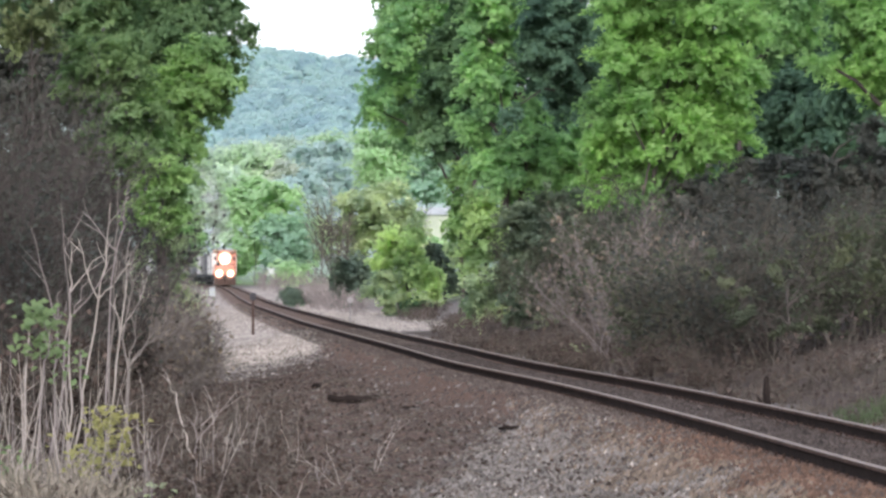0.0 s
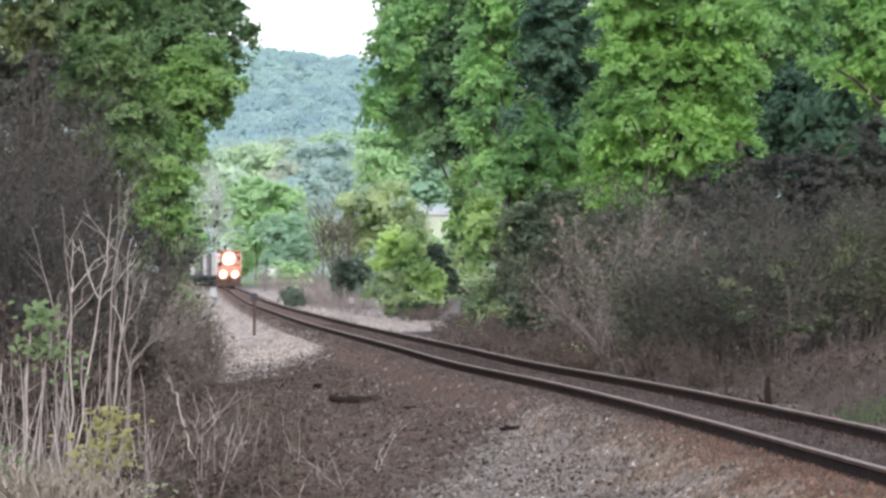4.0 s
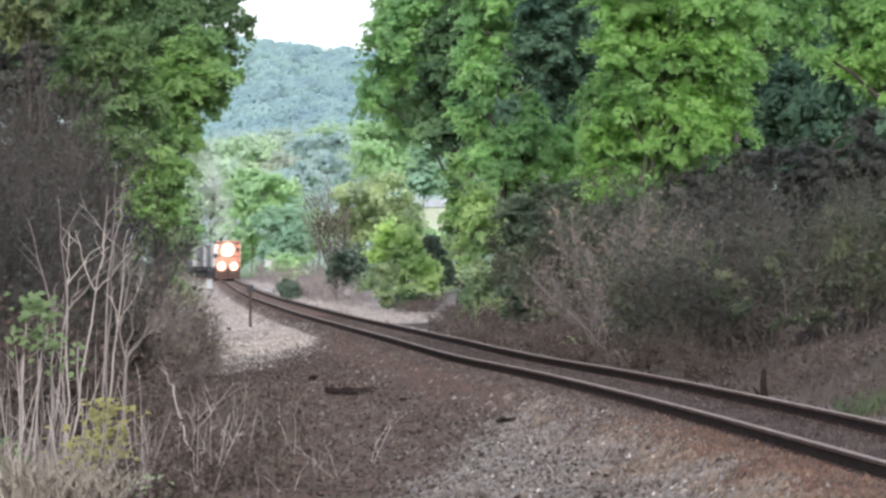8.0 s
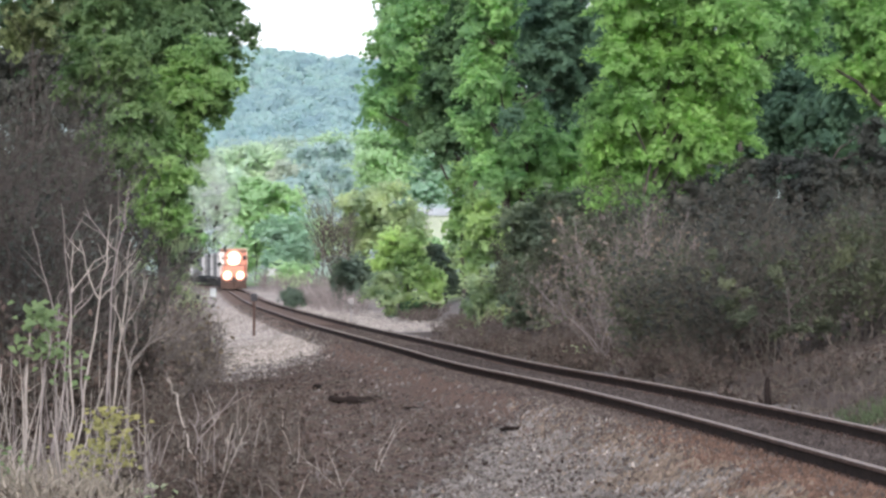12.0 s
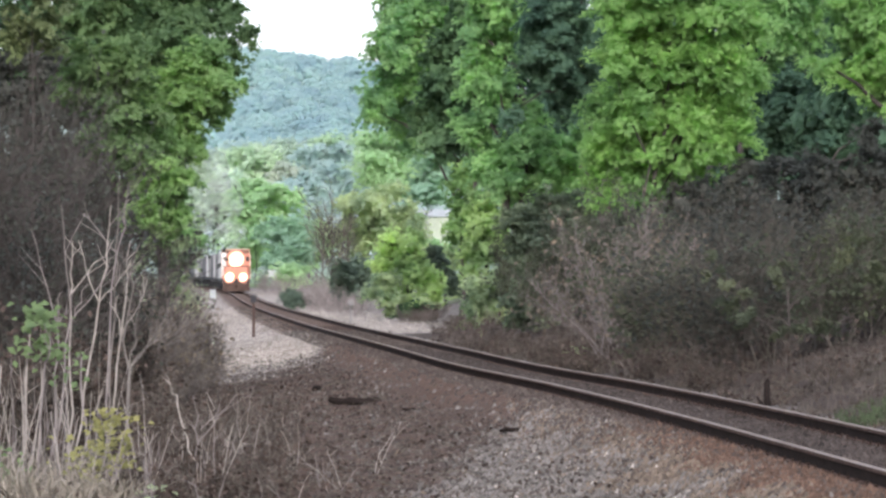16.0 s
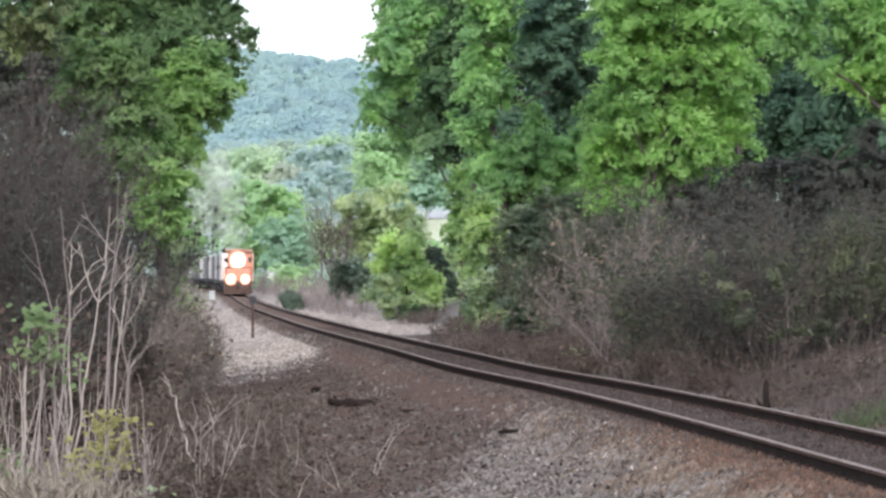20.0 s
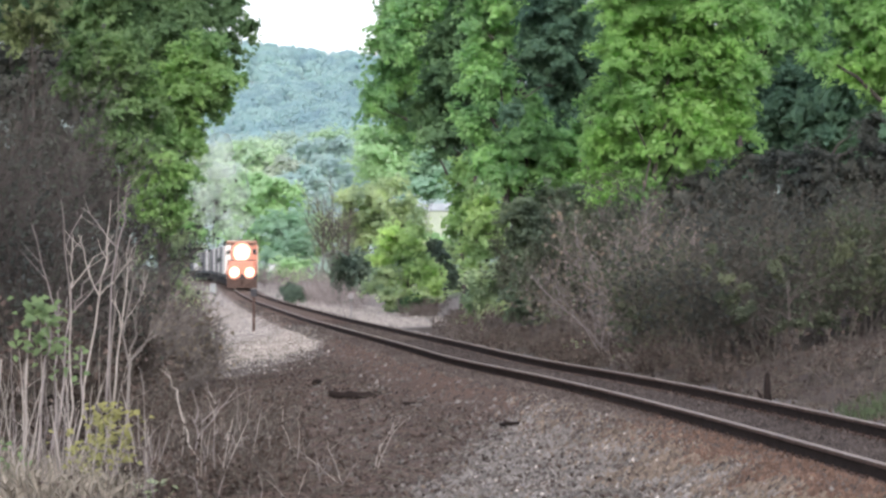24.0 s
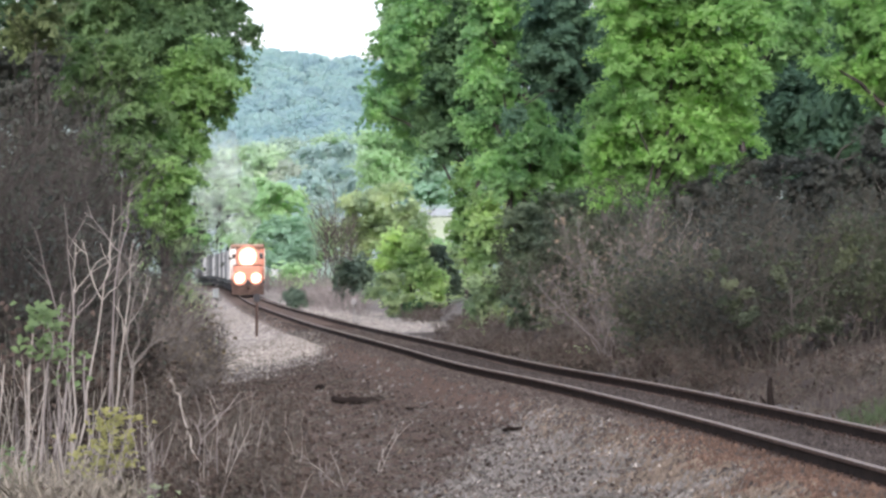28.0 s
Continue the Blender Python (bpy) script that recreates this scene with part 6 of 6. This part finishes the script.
def locomotive():
    """Front at y = 0, body towards +y; z = 0 is the rail head."""
    t = thing("locomotive", 0, 0, 0, "faded orange diesel locomotive with bright headlights", "locomotive")
    bm = bmesh.new()
    box(bm, -1.5, 1.5, 0.6, 21.4, 1.05, 1.45, 0.03)
    part("frame", bm, DARK_STEEL, t)
    bm = bmesh.new()
    box(bm, -1.28, 1.28, 0.95, 2.9, 1.45, 2.75, 0.2)
    part("nose", bm, ORANGE_PAINT, t, "orange short nose")
    bm = bmesh.new()
    box(bm, -1.52, 1.52, 2.7, 5.4, 1.45, 4.35, 0.16)
    part("cab", bm, ORANGE_PAINT, t, "orange driver's cab")
    bm = bmesh.new()
    box(bm, -1.5, 1.5, 2.8, 5.3, 4.3, 4.62, 0.14)
    part("cab_roof", bm, YELLOW_PAINT, t, "brown-orange cab roof")
    for s in (-1, 1):
        bm = bmesh.new()
        box(bm, min(s * 1.02, s * 1.4), max(s * 1.02, s * 1.4), 2.63, 2.72, 3.3, 3.8, 0.03)
        part("windscreen", bm, GLASS_DARK, t, "dark windscreen")
        bm = bmesh.new()
        box(bm, min(s * 1.53, s * 1.575), max(s * 1.53, s * 1.575), 3.3, 4.8, 3.0, 3.85, 0.01)
        part("side_window", bm, GLASS_DARK, t, "dark cab window")
        bm = bmesh.new()
        box(bm, min(s * 1.49, s * 1.56), max(s * 1.49, s * 1.56), 2.86, 5.3, 1.5, 4.2, 0.01)
        part("cab_stripe", bm, CREAM_PAINT, t, "cream side panel")
    bm = bmesh.new()
    box(bm, -1.5, 1.5, 5.4, 20.6, 1.45, 4.4, 0.12)
    part("hood", bm, CREAM_PAINT, t, "cream engine hood")
    for y in (7.5, 11.0, 15.5):
        bm = bmesh.new()
        cyl(bm, (0, y, 4.4), (0, y, 4.62), 0.55, 0.5, 20)
        part("roof_fan", bm, DARK_STEEL, t)
    bm = bmesh.new()
    box(bm, -1.35, 1.35, 8.0, 13.6, 0.35, 1.05, 0.15)
    part("fuel_tank", bm, DARK_STEEL, t)
    bm = bmesh.new()
    vs = [bm.verts.new(c) for c in ((-1.45, 0.55, 0.12), (0, 0.1, 0.12), (1.45, 0.55, 0.12), (1.4, 0.6, 1.05), (0, 0.45, 1.05), (-1.4, 0.6, 1.05), (-1.45, 0.75, 0.12), (1.45, 0.75, 0.12), (1.4, 0.75, 1.05), (-1.4, 0.75, 1.05))]
    for q in ((0, 1, 4, 5), (1, 2, 3, 4), (2, 7, 8, 3), (6, 0, 5, 9), (7, 6, 9, 8), (5, 4, 3, 8, 9), (6, 7, 2, 1, 0)):
        bm.faces.new([vs[i] for i in q])
    part("snow_plough", bm, RUST_POST, t, "rust-red pilot plough")
    bm = bmesh.new()
    box(bm, -1.5, 1.5, 0.62, 0.72, 1.0, 1.62, 0.02)
    part("pilot_sheet", bm, ORANGE_PAINT, t, "orange pilot sheet")
    bm = bmesh.new()
    box(bm, -0.14, 0.14, -0.25, 0.5, 0.72, 1.0, 0.05)
    part("coupler", bm, RUST_POST, t)
    bm = bmesh.new()
    box(bm, -1.34, 1.34, 0.9, 2.7, 2.7, 2.8, 0.02)
    part("nose_ledge", bm, RUST_POST, t, "dark brown ledge on the nose")
    bm = bmesh.new()
    box(bm, -1.46, 1.46, 2.62, 2.72, 4.22, 4.36, 0.02)
    part("cab_brow", bm, RUST_POST, t, "dark brow over the windscreens")
    bm = bmesh.new()
    box(bm, -1.51, -1.02, 2.63, 2.71, 1.5, 4.2, 0.015)
    part("corner_panel", bm, CREAM_PAINT, t, "cream corner panel of the cab")
    bm = bmesh.new()
    box(bm, -1.02, -0.94, 2.6, 2.72, 1.5, 4.2, 0.01)
    part("door_post", bm, RUST_POST, t, "dark brown door post")
    # lights: a pair between the windscreens, a ditch light at each side
    # oversized discs with painted glow imitate glare round the small lamp glasses
    bm = bmesh.new()
    cyl(bm, (0, 2.6, 3.45), (0, 2.7, 3.45), 1.08, sides=32)
    glare_disc = part("headlight_glare", bm, GLARE, t, "glowing disc painted as headlight glare")
    for x in (-0.16, 0.16):
        bm = bmesh.new()
        cyl(bm, (x, 2.57, 3.45), (x, 2.6, 3.45), 0.15, sides=18)
        part("headlight", bm, HEADLIGHT, glare_disc, "glowing lamp glass")
    for x in (-0.72, 0.72):
        bm = bmesh.new()
        cyl(bm, (x, 0.43, 1.6), (x, 0.62, 1.6), 0.66 if x < 0 else 0.6, sides=28)
        glare_disc = part("ditch_light_glare", bm, GLARE, t, "glowing disc painted as ditch light glare")
        bm = bmesh.new()
        cyl(bm, (x, 0.4, 1.6), (x, 0.43, 1.6), 0.14, sides=18)
        part("ditch_light", bm, DITCHLIGHT, glare_disc, "glowing lamp glass")
    for s in (-1, 1):
        bm = bmesh.new()
        box(bm, min(s * 0.6, s * 1.15), max(s * 0.6, s * 1.15), 2.66, 2.72, 4.02, 4.2, 0.02)
        part("number_board", bm, YELLOW_PAINT, t, "brown number board with plain face")
        for yy in (0.8, 2.3):
            bm = bmesh.new()
            cyl(bm, (s * 1.42, yy, 1.4), (s * 1.42, yy, 2.45), 0.02, sides=6)
            part("handrail_post", bm, YELLOW_PAINT, t)
        bm = bmesh.new()
        cyl(bm, (s * 1.42, 0.8, 2.45), (s * 1.42, 2.3, 2.45), 0.02, sides=6)
        part("handrail", bm, YELLOW_PAINT, t)
        for k in range(4):
            bm = bmesh.new()
            box(bm, min(s * 1.05, s * 1.5), max(s * 1.05, s * 1.5), 0.72, 1.0, 0.3 + 0.27 * k, 0.34 + 0.27 * k, 0.005)
            part("step", bm, DARK_STEEL, t)
    wheels = []
    for b in (3.9, 17.6):
        for s in (-1, 1):
            bm = bmesh.new()
            box(bm, min(s * 0.95, s * 1.15), max(s * 0.95, s * 1.15), b - 2.3, b + 2.3, 0.35, 0.95, 0.06)
            part("bogie_frame", bm, DARK_STEEL, t)
        for d in (-1.7, 0, 1.7):
            wheels.append((axle(t, b + d, 0.51), b + d))
    return t, wheels


def covered_hopper(paint, label):
    t = thing("freight_car", 0, 0, 0, label, "freight car", "freight cars of the train")
    bm = bmesh.new()
    box(bm, -1.52, 1.52, 0.9, 16.3, 1.35, 4.35, 0.22)
    part("body", bm, paint, t)
    bm = bmesh.new()
    box(bm, -0.5, 0.5, 1.4, 15.8, 4.3, 4.55, 0.06)
    part("roof_walk", bm, GALVANISED, t)
    for k in range(11):
        for s in (-1, 1):
            bm = bmesh.new()
            y = 1.6 + k * 1.4
            box(bm, min(s * 1.5, s * 1.6), max(s * 1.5, s * 1.6), y - 0.06, y + 0.06, 1.4, 4.2, 0.01)
            part("side_rib", bm, paint, t)
    bm = bmesh.new()
    box(bm, -1.4, 1.4, 0.3, 16.9, 1.0, 1.36, 0.03)
    part("sill", bm, DARK_STEEL, t)
    for k in range(3):
        bm = bmesh.new()
        y = 4.6 + 4.0 * k
        bmesh.ops.create_cone(bm, cap_ends=True, segments=4, radius1=0.5, radius2=1.9, depth=0.8, matrix=pose(0, y, 0.75, 0, 0, 45))
        part("hopper", bm, paint, t)
    for b in (2.2, 15.0):
        for s in (-1, 1):
            bm = bmesh.new()
            box(bm, min(s * 0.95, s * 1.1), max(s * 0.95, s * 1.1), b - 1.2, b + 1.2, 0.3, 0.8, 0.05)
            part("bogie_frame", bm, DARK_STEEL, t)
        for d in (-0.9, 0.9):
            axle(t, b + d, 0.46)
    return t


def exhaust_haze():
    """Thin grey exhaust that hangs over the locomotive, in loose puffs."""
    m, n, l, p = material("thin_exhaust")
    f = noise_tex(n, l, 0.45, 3.0, 0.6)
    r = ramp(n, [(0.3, (0.0, 0.0, 0.0)), (0.75, (0.27, 0.27, 0.27))])
    l.new(f, r.inputs[0])
    p.inputs["Base Color"].default_value = (0.40, 0.43, 0.41, 1)
    p.inputs["Roughness"].default_value = 1.0
    l.new(r.outputs[0], p.inputs["Alpha"])
    t = thing("exhaust_haze", 0, 0, 0, "thin grey exhaust haze above the locomotive", "smoke")
    rng = np.random.default_rng(77)
    for x, y, z, s in ((-0.4, 10, 6.2, 1.6), (-1.6, 20, 9.6, 2.6), (-3.4, 30, 13.6, 3.0), (-4.6, 34, 7.2, 2.4)):
        bm = bmesh.new()
        bmesh.ops.create_icosphere(bm, subdivisions=3, radius=1.0)
        for v in bm.verts:
            v.co *= 1.3 * s * (0.75 + 0.5 * noise.noise(v.co * 1.3 + Vector((x, y, z))))
        bmesh.ops.translate(bm, verts=bm.verts, vec=(x, y, z))
        part("puff", bm, m, t, smooth=True)
    return t


haze = exhaust_haze()
loco, loco_wheels = locomotive()
car_a = covered_hopper(CAR_WHITE, "white covered hopper car with ribbed sides")
car_b = covered_hopper(CAR_GREY, "grey covered hopper car with ribbed sides")
car_c = covered_hopper(DARK_PAINT, "dark covered hopper car with ribbed sides")
# each vehicle and how far its front runs behind the train's front
CONSIST = [(loco, 0.0, 21.5)] + [(c, 22.2 + 17.6 * i, 17.2) for i, c in enumerate([car_a, car_c, car_b] + [copy_thing((car_a, car_c, car_b)[i % 3], pose(0, 0, 0)) for i in range(12)])]

PATH_Y = np.arange(300, 900, 0.5)
PATH_S = np.concatenate([[0], np.cumsum(np.hypot(np.diff(track_x(PATH_Y)), 0.5))])


def on_track(s):
    y = float(np.interp(s, PATH_S, PATH_Y))
    return Vector((float(track_x(y)), y, float(track_z(y))))


def motions():
    """The train rolls towards the camera at a slow even pace."""
    fronts = [(0.0, 541.0), (3.0, 524.0), (7.0, 501.0), (12.0, 472.0), (16.0, 447.0), (20.0, 423.0), (24.0, 398.0), (28.0, 373.0)]
    ft, fy = [a for a, _ in fronts], [b for _, b in fronts]
    times = [i * 0.5 for i in range(57)]
    for ob, back, length in CONSIST + [(haze, 0.0, 21.5)]:
        rows = []
        for t in times:
            s = float(np.interp(np.interp(t, ft, fy), PATH_Y, PATH_S)) + back
            a, b = on_track(s + 2), on_track(s + length - 2)
            d = (b - a).normalized()
            o = a - d * 2
            rows.append((t, pose(o.x, o.y, o.z, math.degrees(math.asin(d.z)), 0, math.degrees(math.atan2(-d.x, d.y)))))
        walk(ob, rows)
    rolling = [(w, y0, 0.51) for w, y0 in loco_wheels]
    for ob, back, length in CONSIST[1:]:
        rolling += [(c, b + d, 0.46) for c, (b, d) in zip([k for k in ob.children if k.name.startswith("wheelset")], [(2.2, -0.9), (2.2, 0.9), (15.0, -0.9), (15.0, 0.9)])]
    for w, y0, rad in rolling:
        rows = []
        for i in range(281):
            run = 541.0 - float(np.interp(i * 0.1, ft, fy))
            rows.append((i * 0.1, pose(0, y0, rad, math.degrees(run / rad), 0, 0)))
        walk(w, rows)


motions()
